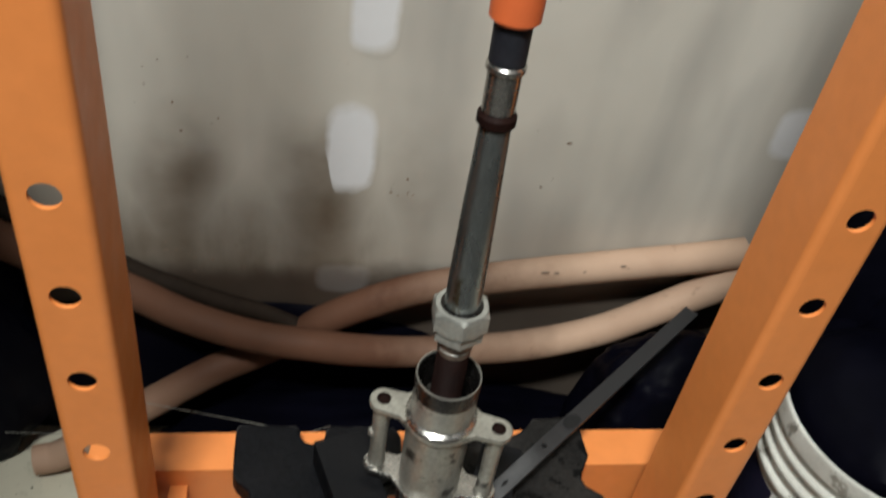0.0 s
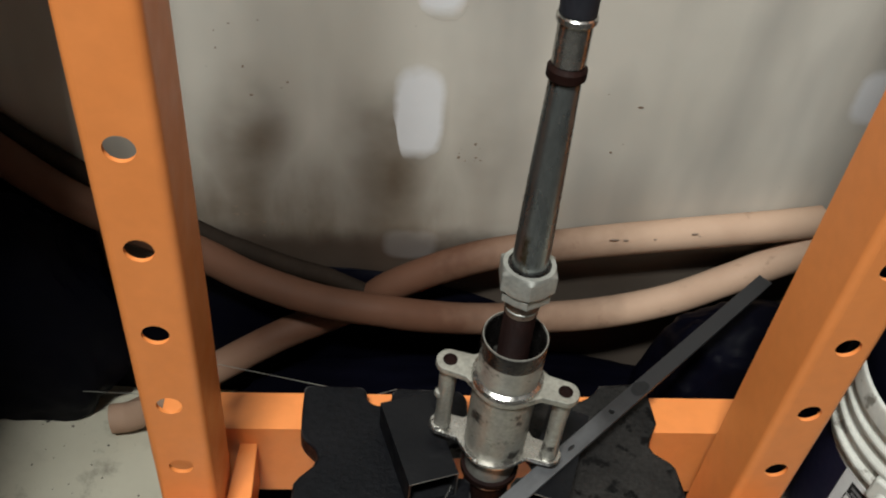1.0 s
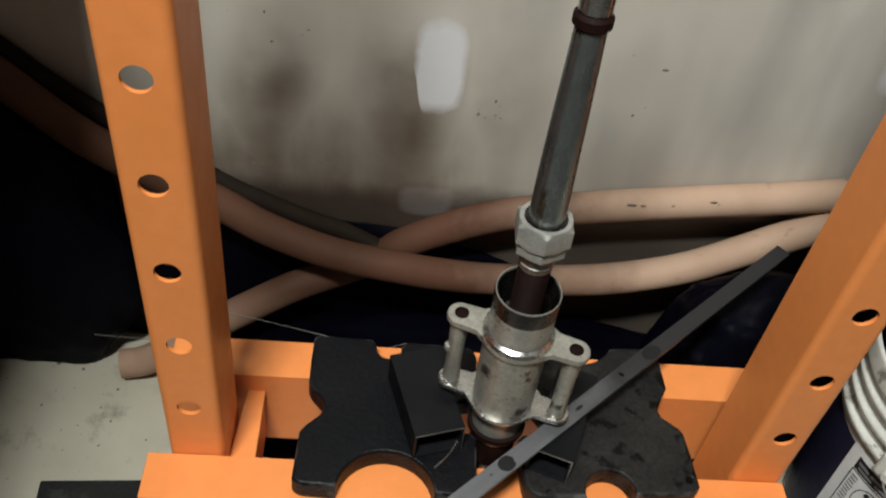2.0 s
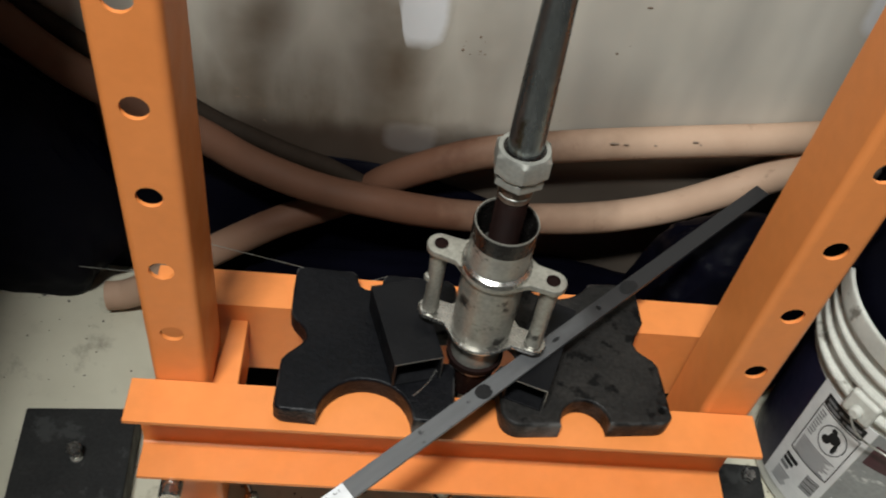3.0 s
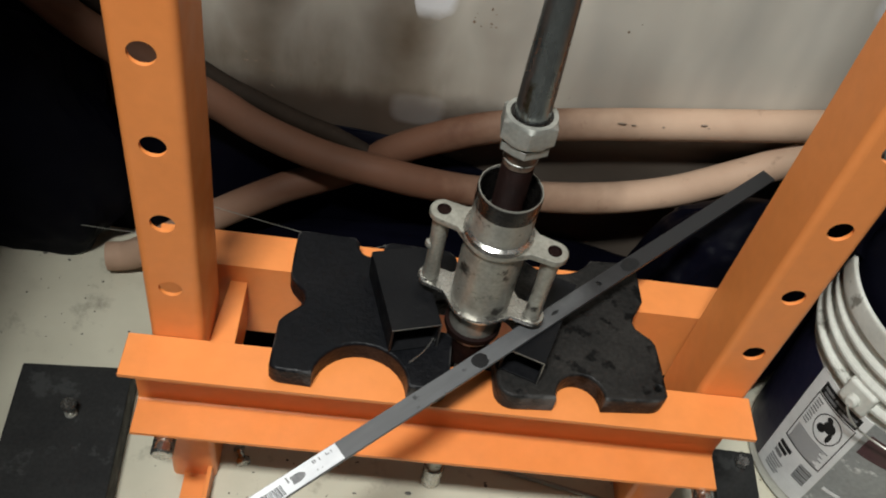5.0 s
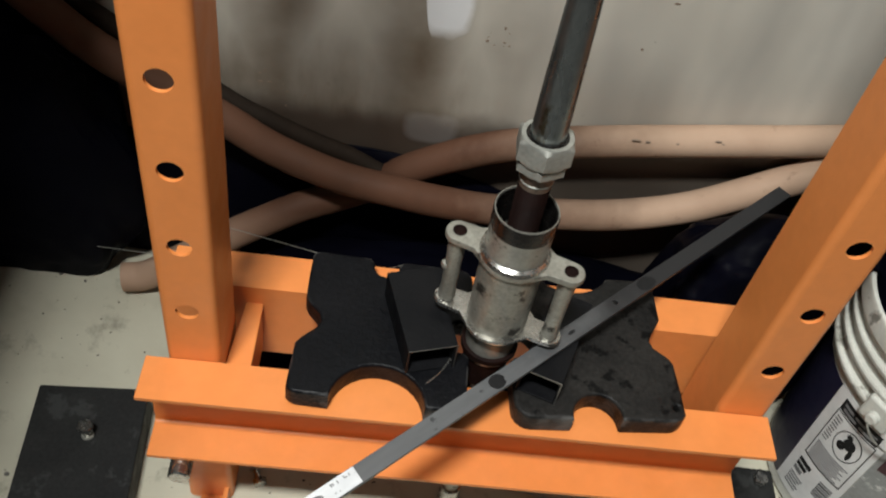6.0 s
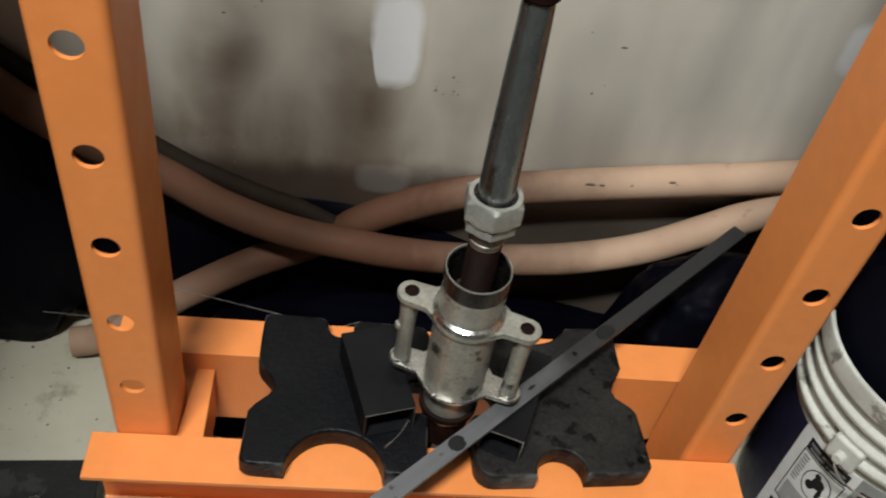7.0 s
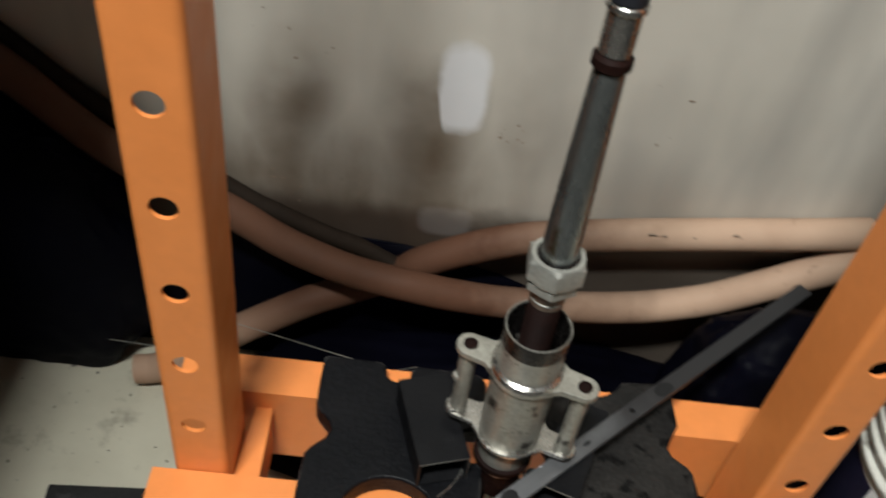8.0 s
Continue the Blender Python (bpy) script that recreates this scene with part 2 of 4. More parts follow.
        dab = mix(N, L, noise_tex(N, L, v, 16, 4), (0.78, 0.78, 0.785), (0.69, 0.69, 0.69))
        col = mix(N, L, ramp(N, L, far, [(0.42, grey(filler)), (0.80, grey(0.0))]), col, dab)
    L.new(col, B.inputs["Base Color"])
    L.new(ramp(N, L, noise_tex(N, L, v, 10, 3), [(0.3, grey(0.42)), (0.7, grey(0.6))]), B.inputs["Roughness"])
    bump(N, L, B, noise_tex(N, L, v, 45, 4), 0.12, 0.003)
    return m


def floor_material():
    """Worn cream paint on concrete, with grey wear, dark specks and oily smears; the unseen front part is darkened to
    cut bounce light.
    """
    m, N, L, B = nodes_of("worn_cream_floor")
    v = coords(N, L, (1, 1, 1), False)
    col = mix(N, L, ramp(N, L, noise_tex(N, L, v, 5, 5), [(0.35, grey(0)), (0.65, grey(1))]), (0.55, 0.52, 0.41), (0.46, 0.43, 0.335))
    col = mix(N, L, ramp(N, L, noise_tex(N, L, v, 17, 6, 0.7), [(0.56, grey(0)), (0.72, grey(1))]), col, (0.30, 0.275, 0.215))
    speck = ramp(N, L, noise_tex(N, L, v, 95, 2, 0.5), [(0.715, grey(0)), (0.74, grey(1))])
    col = mix(N, L, speck, col, (0.06, 0.05, 0.04))
    smear = ramp(N, L, noise_tex(N, L, v, 2.6, 5, 0.6), [(0.6, grey(0)), (0.75, grey(1))])
    col = mix(N, L, calc(N, L, "MULTIPLY", smear, 0.6), col, (0.17, 0.14, 0.10))
    tc = N.new("ShaderNodeTexCoord")
    sep = N.new("ShaderNodeSeparateXYZ")
    L.new(tc.outputs["Object"], sep.inputs[0])
    # unseen floor in front made dark so it bounces less light
    bounce_cut = calc(N, L, "ADD", sep.outputs[1], calc(N, L, "MULTIPLY", noise_tex(N, L, v, 3, 5), 0.3))
    bounce_cut = ramp(N, L, calc(N, L, "ADD", bounce_cut, 0.75), [(0.40, grey(1)), (0.56, grey(0))])
    col = mix(N, L, bounce_cut, col, (0.07, 0.066, 0.06))
    L.new(col, B.inputs["Base Color"])
    L.new(ramp(N, L, noise_tex(N, L, v, 22, 4), [(0.3, grey(0.35)), (0.7, grey(0.6))]), B.inputs["Roughness"])
    bump(N, L, B, noise_tex(N, L, v, 70, 4), 0.2, 0.002)
    return m


def bar_material():
    """Mill-finish grey steel, brushed along its length, with shade painted in as it darkens towards one end."""
    m, N, L, B = nodes_of("grey_steel_bar")
    v = coords(N, L, (1, 1, 1), False)
    tc = N.new("ShaderNodeTexCoord")
    sep = N.new("ShaderNodeSeparateXYZ")
    L.new(tc.outputs["Object"], sep.inputs[0])
    brushed = noise_tex(N, L, coords(N, L, (0.15, 1, 1), False), 160, 4)
    col = mix(N, L, brushed, (0.105, 0.108, 0.112), (0.165, 0.168, 0.173))
    # far end darkened in colour to stand for its shade and dark reflection
    end_shade = N.new("ShaderNodeMapRange")
    end_shade.interpolation_type = "SMOOTHSTEP"
    for sock, val in zip(end_shade.inputs, (0, 0.34, 0.56, 0, 1)):
        sock.default_value = val
    L.new(calc(N, L, "ADD", sep.outputs[0], calc(N, L, "MULTIPLY", calc(N, L, "SUBTRACT", noise_tex(N, L, v, 22, 5), 0.5), 0.22)), end_shade.inputs[0])
    col = mix(N, L, calc(N, L, "MULTIPLY", end_shade.outputs[0], 0.90), col, (0.022, 0.021, 0.022))
    spot = ramp(N, L, noise_tex(N, L, v, 70, 5, 0.6), [(0.66, grey(0)), (0.71, grey(1))])
    col = mix(N, L, calc(N, L, "MULTIPLY", spot, 0.8), col, (0.03, 0.03, 0.03))
    L.new(col, B.inputs["Base Color"])
    B.inputs["Metallic"].default_value = 0.35
    L.new(ramp(N, L, noise_tex(N, L, v, 40, 4), [(0.3, grey(0.36)), (0.7, grey(0.5))]), B.inputs["Roughness"])
    B.inputs["Specular IOR Level"].default_value = 0.3
    bump(N, L, B, brushed, 0.2, 0.0005)
    return m


M_FLAT_BAR = bar_material()
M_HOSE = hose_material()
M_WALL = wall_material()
M_PATCH = wall_material("feathered_white_filler", 0.9)
M_PATCH_THIN = wall_material("thin_white_filler", 0.09)
M_FLOOR = floor_material()

# ---------------------------------------------------------------- mesh helpers


def link_mesh(name, bm, material, smooth=True, sharp=35):
    me = bpy.data.meshes.new(name)
    bmesh.ops.recalc_face_normals(bm, faces=bm.faces[:])
    bm.to_mesh(me)
    bm.free()
    me.materials.append(material)
    if smooth:
        me.polygons.foreach_set("use_smooth", [True] * len(me.polygons))
        me.set_sharp_from_angle(angle=radians(sharp))
    return me


def flat_faces(ob):
    mod = ob.modifiers.new("weighted_normal", "WEIGHTED_NORMAL")
    mod.keep_sharp, mod.weight = True, 80
    return ob


def part(name, bm, material, parent, label="", m=None):
    ob = flat_faces(new(name, link_mesh(name, bm, material)))
    ob.parent = parent
    if m is not None:
        ob.matrix_basis = m
    return tagged(ob, label)


def single(name, bm, material, label, category, group="", m=None, kind=""):
    ob = flat_faces(new(name, link_mesh(name, bm, material)))
    if m is not None:
        ob.matrix_basis = m
    return tagged(ob, label, category, group, kind)


def thing(name, m, label, category, group=""):
    ob = new(name)
    ob.empty_display_size = 0.05
    ob.matrix_basis = m
    return tagged(ob, label, category, group)


def box(x0, x1, y0, y1, z0, z1, bevel=0.0, seg=2):
    bm = bmesh.new()
    bmesh.ops.create_cube(bm, size=1.0)
    bmesh.ops.scale(bm, vec=(x1 - x0, y1 - y0, z1 - z0), verts=bm.verts)
    bmesh.ops.translate(bm, vec=((x0 + x1) / 2, (y0 + y1) / 2, (z0 + z1) / 2), verts=bm.verts)
    if bevel:
        bmesh.ops.bevel(bm, geom=bm.edges[:], offset=bevel, segments=seg, profile=0.5, affect="EDGES")
    return bm


def merge(*parts):
    """Joins bmeshes into one."""
    out = bmesh.new()
    for b in parts:
        me = bpy.data.meshes.new("tmp")
        b.to_mesh(me)
        b.free()
        out.from_mesh(me)
        bpy.data.meshes.remove(me)
    return out


def moved(bm, m):
    bmesh.ops.transform(bm, matrix=m, verts=bm.verts)
    return bm


def slab(outer, holes, thick, bevel=0.0, seg=2):
    """A flat plate of any outline with holes, from z = 0 up to thick; bevel rounds its upper and lower rims."""
    bm = bmesh.new()
    for loop in (outer, *holes):
        vs = [bm.verts.new((x, y, 0)) for x, y in loop]
        for a, b in zip(vs, vs[1:] + vs[:1]):
            bm.edges.new((a, b))
    bmesh.ops.triangle_fill(bm, edges=bm.edges[:], use_beauty=True, use_dissolve=False)
    ret = bmesh.ops.extrude_face_region(bm, geom=bm.faces[:])
    up = [v for v in ret["geom"] if isinstance(v, bmesh.types.BMVert)]
    bmesh.ops.translate(bm, vec=(0, 0, thick), verts=up)
    bmesh.ops.recalc_face_normals(bm, faces=bm.faces[:])
    if bevel:
        rims = [e for e in bm.edges if len(e.link_faces) == 2 and e.calc_face_angle(0) > 1.2 and abs(e.verts[0].co.z - e.verts[1].co.z) < 1e-6]
        bmesh.ops.bevel(bm, geom=rims, offset=bevel, segments=seg, profile=0.5, affect="EDGES")
    return bm


def ring_points(cx, cy, r, n, a0=0.0, a1=360.0, closed=True):
    last = n if closed else n - 1
    return [(cx + r * math.cos(radians(a0 + (a1 - a0) * i / last)), cy + r * math.sin(radians(a0 + (a1 - a0) * i / last))) for i in range(n)]


def lathe(profile, n=48, closed=False):
    """Turns (radius, z) points round z. closed: the profile's ends are joined, as for a tube."""
    bm = bmesh.new()
    rows = []
    for r, z in profile:
        rows.append([bm.verts.new((r * math.cos(2 * math.pi * i / n), r * math.sin(2 * math.pi * i / n), z)) for i in range(n)] if r > 1e-6 else [bm.verts.new((0, 0, z))])
    pairs = list(zip(rows, rows[1:])) + ([(rows[-1], rows[0])] if closed else [])
    for a, b in pairs:
        for i in range(n):
            j = (i + 1) % n
            if len(a) == 1 and len(b) > 1:
                bm.faces.new((a[0], b[i], b[j]))
            elif len(b) == 1 and len(a) > 1:
                bm.faces.new((a[i], a[j], b[0]))
            elif len(a) > 1:
                bm.faces.new((a[i], a[j], b[j], b[i]))
    return bm


def rod(a, b, r, n=20, bevel=0.0):
    a, b = Vector(a), Vector(b)
    h = (b - a).length
    k = min(bevel, r * 0.5)
    prof = [(0, 0), (r - k, 0), (r, k), (r, h - k), (r - k, h), (0, h)] if k else [(0, 0), (r, 0), (r, h), (0, h)]
    return moved(lathe(prof, n), Matrix.Translation(a) @ (b - a).to_track_quat("Z", "Y").to_matrix().to_4x4())


def spline(points, per=14):
    """A smooth line through a few points."""
    p = [Vector(q) for q in points]
    p = [2 * p[0] - p[1], *p, 2 * p[-1] - p[-2]]
    out = []
    for i in range(1, len(p) - 2):
        for k in range(per):
            t = k / per
            out.append(0.5 * (2 * p[i] + (p[i + 1] - p[i - 1]) * t + (2 * p[i - 1] - 5 * p[i] + 4 * p[i + 1] - p[i + 2]) * t**2 + (3 * p[i] - p[i - 1] - 3 * p[i + 1] + p[i + 2]) * t**3))
    return out + [p[-2]]


def pipe(points, r, n=20, wall=0.0, per=14, wobble=0.0):
    """A tube along a smooth line; wall > 0 leaves its ends open."""
    line = spline(points, per)
    bm = bmesh.new()
    rows = []
    for k, c in enumerate(line):
        t = (line[min(k + 1, len(line) - 1)] - line[max(k - 1, 0)]).normalized()
        side = t.cross(Vector((0, 0, 1))).normalized()
        up = side.cross(t)
        rr = r * (1 + wobble * noise.noise(c * 9))
        rows.append([c + (side * math.cos(a) + up * math.sin(a)) * rr for a in (2 * math.pi * i / n for i in range(n))])
    if wall:
        for end, nxt in ((0, 1), (-1, -2)):
            c = line[end]
            inner = [c + (q - c) * (1 - wall / r) for q in rows[end]]
            deep = [c + (line[nxt] - c) * 2 + (q - c) * (1 - wall / r) for q in rows[end]]
            rows = [deep, inner, *rows] if end == 0 else [*rows, inner, deep]
    made = [[bm.verts.new(q) for q in row] for row in rows]
    for a, b in zip(made, made[1:]):
        for i in range(n):
            bm.faces.new((a[i], a[(i + 1) % n], b[(i + 1) % n], b[i]))
    bm.faces.new(made[0])
    bm.faces.new(made[-1])
    return bm


def hexagon(across, z0, z1, chamfer=0.002):
    """A hex nut's body with its corners chamfered, solid."""
    r = across / 2 / math.cos(math.pi / 6)
    bm = bmesh.new()
    rows = []
    for rr, z in ((across / 2 * 0.97, z0), (r, z0 + chamfer), (r, z1 - chamfer), (across / 2 * 0.97, z1)):
        row = []
        for i in range(36):
            a = 2 * math.pi * i / 36
            flat = across / 2 / math.cos((a + math.pi / 6) % (math.pi / 3) - math.pi / 6)
            row.append(bm.verts.new((min(rr, flat) * math.cos(a), min(rr, flat) * math.sin(a), z)))
        rows.append(row)
    for a, b in zip(rows, rows[1:]):
        for i in range(36):
            bm.faces.new((a[i], a[(i + 1) % 36], b[(i + 1) % 36], b[i]))
    bm.faces.new(rows[0])
    bm.faces.new(rows[-1])
    return bm


def shell(r0, r1, z0, z1, a0, a1, thick=0.0008, nz=4):
    """A thin curved sheet on a cone's side: radius r0 at z0, r1 at z1, from angle a0 to a1."""
    bm = bmesh.new()
    na = max(2, int((a1 - a0) / 3) + 1)
    grids = []
    for off in (0.0, thick):
        g = []
        for i in range(na + 1):
            a = radians(a0 + (a1 - a0) * i / na)
            g.append([bm.verts.new(((r0 + (r1 - r0) * k / nz + off) * math.cos(a), (r0 + (r1 - r0) * k / nz + off) * math.sin(a), z0 + (z1 - z0) * k / nz)) for k in range(nz + 1)])
        grids.append(g)
    for g in grids:
        for i in range(na):
            for k in range(nz):
                bm.faces.new((g[i][k], g[i + 1][k], g[i + 1][k + 1], g[i][k + 1]))
    a, b = grids
    for i in range(na):
        bm.faces.new((a[i][0], a[i + 1][0], b[i + 1][0], b[i][0]))
        bm.faces.new((a[i][nz], a[i + 1][nz], b[i + 1][nz], b[i][nz]))
    for k in range(nz):
        bm.faces.new((a[0][k], a[0][k + 1], b[0][k + 1], b[0][k]))
        bm.faces.new((a[na][k], a[na][k + 1], b[na][k + 1], b[na][k]))
    return bm


# ---------------------------------------------------------------- the setting
WALL_Y = 0.435
single("floor", box(-2.4, 1.0, -2.4, WALL_Y, -0.08, 0.0), M_FLOOR, "worn cream painted concrete floor with dark specks", "floor", kind="structure")
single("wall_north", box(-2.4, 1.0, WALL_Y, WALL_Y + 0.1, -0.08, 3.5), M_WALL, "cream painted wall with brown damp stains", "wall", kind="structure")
single("wall_south", box(-2.4, 1.0, -2.5, -2.4, -0.08, 3.5), M_CEIL, "plain dark wall", "wall", kind="structure")
single("wall_west", box(-2.5, -2.4, -2.5, WALL_Y + 0.1, -0.08, 3.5), M_CEIL, "plain dark wall", "wall", kind="structure")
single("wall_east", box(1.0, 1.1, -2.5, WALL_Y + 0.1, -0.08, 3.5), M_CEIL, "plain dark wall", "wall", kind="structure")
single("ceiling", box(-2.5, 1.1, -2.5, WALL_Y + 0.1, 3.5, 3.58), M_CEIL, "plain dark ceiling", "ceiling", kind="structure")
# unseen low block, added to keep light off the far left
single("wall_stub", box(-0.80, -0.72, -0.385, WALL_Y, 0.0, 0.85), M_CEIL, "unseen low side wall added to block light on the left", "wall", kind="structure")
# unseen overhead block, added to shade the left wall, hose and floor
single("wall_bulkhead", merge(box(-1.5, -0.46, 0.02, WALL_Y, 0.98, 1.7), box(-1.5, -0.565, -0.62, 0.018, 0.98, 1.7)), M_CEIL, "unseen dark block added over the corner to shade it", "wall", kind="structure")


def filler_patch(cx, cz, w, h, seed, material=None, taper=1.0):
    """A dab of filler smeared on the wall: an uneven rounded outline, feathered edge."""
    bm = bmesh.new()
    rings = []
    n = 40
    for f, lift in ((1.0, 0.0002), (0.9, 0.0004), (0.6, 0.0007), (0.25, 0.0008)):
        ring = []
        for i in range(n):
            a = 2 * math.pi * i / n
            c, s = math.cos(a), math.sin(a)
            k = (abs(c) ** 2.5 + abs(s) ** 2.5) ** (-1 / 2.5)
            k *= 1 + 0.16 * noise.noise((c * 1.6 + seed, s * 1.6, seed * 2.3))
            u, v = k * c * f, k * s * f
            ring.append(bm.verts.new((cx + w / 2 * (u * (1 - 0.32 * taper * (1 - v) / 2) + 0.30 * taper * (1 - v) / 2), WALL_Y - lift, cz + h / 2 * v)))
        rings.append(ring)
    for a, b in zip(rings, rings[1:]):
        for i in range(n):
            bm.faces.new((a[i], a[(i + 1) % n], b[(i + 1) % n], b[i]))
    bm.faces.new(rings[-1])
    single("filler_patch", bm, material or M_PATCH, "smooth white filler patch on the cream wall", "wall patch", "filler patches")


filler_patch(-0.068, 0.527, 0.082, 0.160, 1.3, taper=0.8)
filler_patch(-0.052, 0.712, 0.074, 0.115, 4.1, taper=0.6)
filler_patch(0.512, 0.576, 0.080, 0.095, 7.7, taper=0.0)
filler_patch(-0.064, 0.300, 0.085, 0.062, 9.2, M_PATCH_THIN, 0.0)

# ---------------------------------------------------------------- the press
HOLE_STEP, HOLE_TOP, POST_H = 0.0976, 0.4055, 1.5
PX0, PX1, PD, PR, POST_Y = 0.270, 0.327, 0.076, 0.008, 0.0045


def post_mesh():
    """A folded channel: a front web with a row of pin holes, rounded folds, two flanges running back. Its front is y = 0, its inner flange x = 0."""
    w, t = PX1 - PX0, 0.004
    holes = [ring_points(0.300 - PX0, HOLE_TOP + HOLE_STEP * k, 0.0117, 24) for k in range(-3, 5) if k != -1]
    web = moved(slab([(PR, 0), (w - PR, 0), (w - PR, POST_H), (PR, POST_H)], holes, t), Matrix(((1, 0, 0, 0), (0, 0, 1, 0), (0, 1, 0, 0), (0, 0, 0, 1))))
    sides = []
    for flip in (False, True):
        back = 0.016 if flip else PD
        outer = [(PR - PR * math.sin(a), PR - PR * math.cos(a)) for a in (math.pi / 2 * i / 6 for i in range(7))] + [(0, back)]
        inner = [(t, back)] + [(PR - (PR - t) * math.sin(a), PR - (PR - t) * math.cos(a)) for a in (math.pi / 2 * i / 6 for i in range(6, -1, -1))]
        out = [(w - x, y) if flip else (x, y) for x, y in outer + inner]
        sides.append(slab(out, [], POST_H))
    return merge(web, *sides)


press = thing("hydraulic_press_frame", pose(0, 0, 0), "orange painted steel shop press frame with rows of pin holes", "shop press")
post = part("post", post_mesh(), M_ORANGE, press, m=pose(PX0, POST_Y, 0))
other = flat_faces(new("post", link_mesh("post", moved(post_mesh(), Matrix.Diagonal((-1, 1, 1, 1))), M_ORANGE)))
other.parent = press
other.matrix_basis = pose(-PX0, POST_Y, 0)
for s in (-1, 1):
    # a floor angle under each post
    fx = s * 0.294
    foot = merge(box(fx - 0.017, fx + 0.017, -0.26, 0.30, 0.0, 0.006, 0.001), box(fx + 0.017 * -s - 0.003, fx + 0.017 * -s + 0.003, -0.26, 0.30, 0.0, 0.03, 0.001))
    part("foot_angle", foot, M_ORANGE, press)

BED_TOP, BED_H, BX0, BX1 = 0.322, 0.125, -0.349, 0.3285


def channel(depth, front):
    """A rolled channel: web and two flanges with a fillet between; it opens towards -y if front."""
    t, f = 0.0065, 0.006
    s = -1 if front else 1
    prof = [(0, 0), (depth, 0), (depth, 0.005), (t + f, t), (t + f * 0.3, t + f * 0.3), (t, t + f), (t, BED_H - t - f), (t + f * 0.3, BED_H - t - f * 0.3), (t + f, BED_H - t), (depth, BED_H - 0.005), (depth, BED_H), (0, BED_H)]
    bm = slab([(s * y, z) for y, z in prof], [], BX1 - BX0, 0.0008, 1)
    return moved(bm, Matrix(((0, 0, 1, BX0), (1, 0, 0, 0), (0, 1, 0, BED_TOP - BED_H), (0, 0, 0, 1))))


bed = thing("press_bed", pose(0, 0, 0), "orange steel press bed of two channels resting on pins", "press bed")
part("channel", channel(0.0515, True), M_ORANGE, bed, m=pose(0, 0.0035, 0))
part("channel", channel(0.05, False), M_ORANGE, bed, m=pose(0, 0.1075, 0))
# a flat spacer welded between the channels, with a thin upright plate under its inner edge
part("spacer", moved(slab([(-0.272, 0.0035), (-0.2425, 0.0035), (-0.2425, 0.1075), (-0.262, 0.1075)], [], 0.006, 0.0008, 1), pose(0, 0, 0.288)), M_ORANGE, bed)
part("weld_plate", box(-0.2495, -0.2435, 0.004, 0.107, 0.215, 0.2878, 0.001), M_ORANGE, bed)

# pins under the bed
for x in (-0.312, 0.318):
    pin = thing("support_pin", pose(x, 0, 0.1835), "short bright steel support pin under the bed", "steel pin", "bed support pins")
    part("shank", rod((0, -0.064, 0), (0, 0.16, 0), 0.0125, 24, 0.002), M_STEEL_BRIGHT, pin)

# ---------------------------------------------------------------- arbor plates
PLATE_T = 0.028


def arbor_plate(half, corner, notches, extra_holes=()):
    """A thick square block with chamfered corners and a notch in each side: notches are (offset, radius, depth) for front, right, back, left."""
    out = []
    for side, cut in enumerate(notches):
        off, r, depth = cut[:3]
        vee = cut[3] if len(cut) > 3 else None
        next_cut = notches[(side + 1) % 4]
        ang = 90 * side
        rot = Matrix.Rotation(radians(ang), 2)
        h = half
        pts = [(-h + corner, -h)]
        # the notch's axis points into the plate; its round bottom lies at the given depth
        mid = -h + depth - r
        if mid < -h:
            reach = math.sqrt(max(r * r - (mid + h) ** 2, 1e-8))
            a0 = math.atan2(-h - mid, -reach)
            a1 = math.atan2(-h - mid, reach)
            a0 = a0 if a0 > 0 else a0 + 2 * math.pi
            arc = [(off + r * math.cos(a0 + (a1 - a0) * k / 14), mid + r * math.sin(a0 + (a1 - a0) * k / 14)) for k in range(15)]
        else:
            arc = [(off - r - 0.006, -h), (off - r, -h + 0.006)] if mid > -h + 0.007 else [(off - r, -h)]
            arc += [(off + r * math.cos(math.pi - math.pi * k / 14), mid + r * math.sin(math.pi - math.pi * k / 14)) for k in range(15)]
            arc += [(off + r, -h + 0.006), (off + r + 0.006, -h)] if mid > -h + 0.007 else [(off + r, -h)]
        if vee:
            # a wide rounded vee, the side set back by a little before and after it
            before, after = vee
            pts = [(-h + corner, -h + before)]
            arc = [(off - 2 * r, -h + before), (off - r, -h + before + 0.001), (off - 0.75 * r, -h + before + 0.005), (off - 0.3 * r, -h + depth * 0.9), (off, -h + depth), (off + 0.3 * r, -h + depth * 0.86), (off + 0.75 * r, -h + after + 0.006), (off + r, -h + after + 0.001)]
        inset = next_cut[3][0] if len(next_cut) > 3 else 0.0
        own = vee[1] if vee else 0.0
        pts += arc + [(min(h - corner + corner * math.sin(a), h - inset), max(-h + corner - corner * math.cos(a), -h + own)) for a in (math.pi / 2 * i / 5 for i in range(5))]
        out += [tuple(rot @ Vector(p)) for p in pts]
    clean = [p for i, p in enumerate(out) if (Vector(p) - Vector(out[i - 1])).length > 1e-4]
    bm = slab(clean, list(extra_holes), PLATE_T, 0.0036, 3)
    for v in bm.verts:
        k = noise.noise((v.co.x * 25, v.co.y * 25, v.co.z * 25)) * 0.0007
        v.co.x += k
        v.co.y += k * 0.6
    return bm


single("arbor_plate", arbor_plate(0.0945, 0.015, [(0.0025, 0.0500, 0.0445), (0, 0.02, 0.03), (0.005, 0.014, 0.0245), (0.002, 0.031, 0.0260, (0.005, 0.003))]), M_IRON,
       "thick black cast iron arbor plate with a wide round notch", "arbor plate", "arbor plates on the press bed", pose(-0.1035, 0.0520, BED_TOP, 0, 0, -1.8))
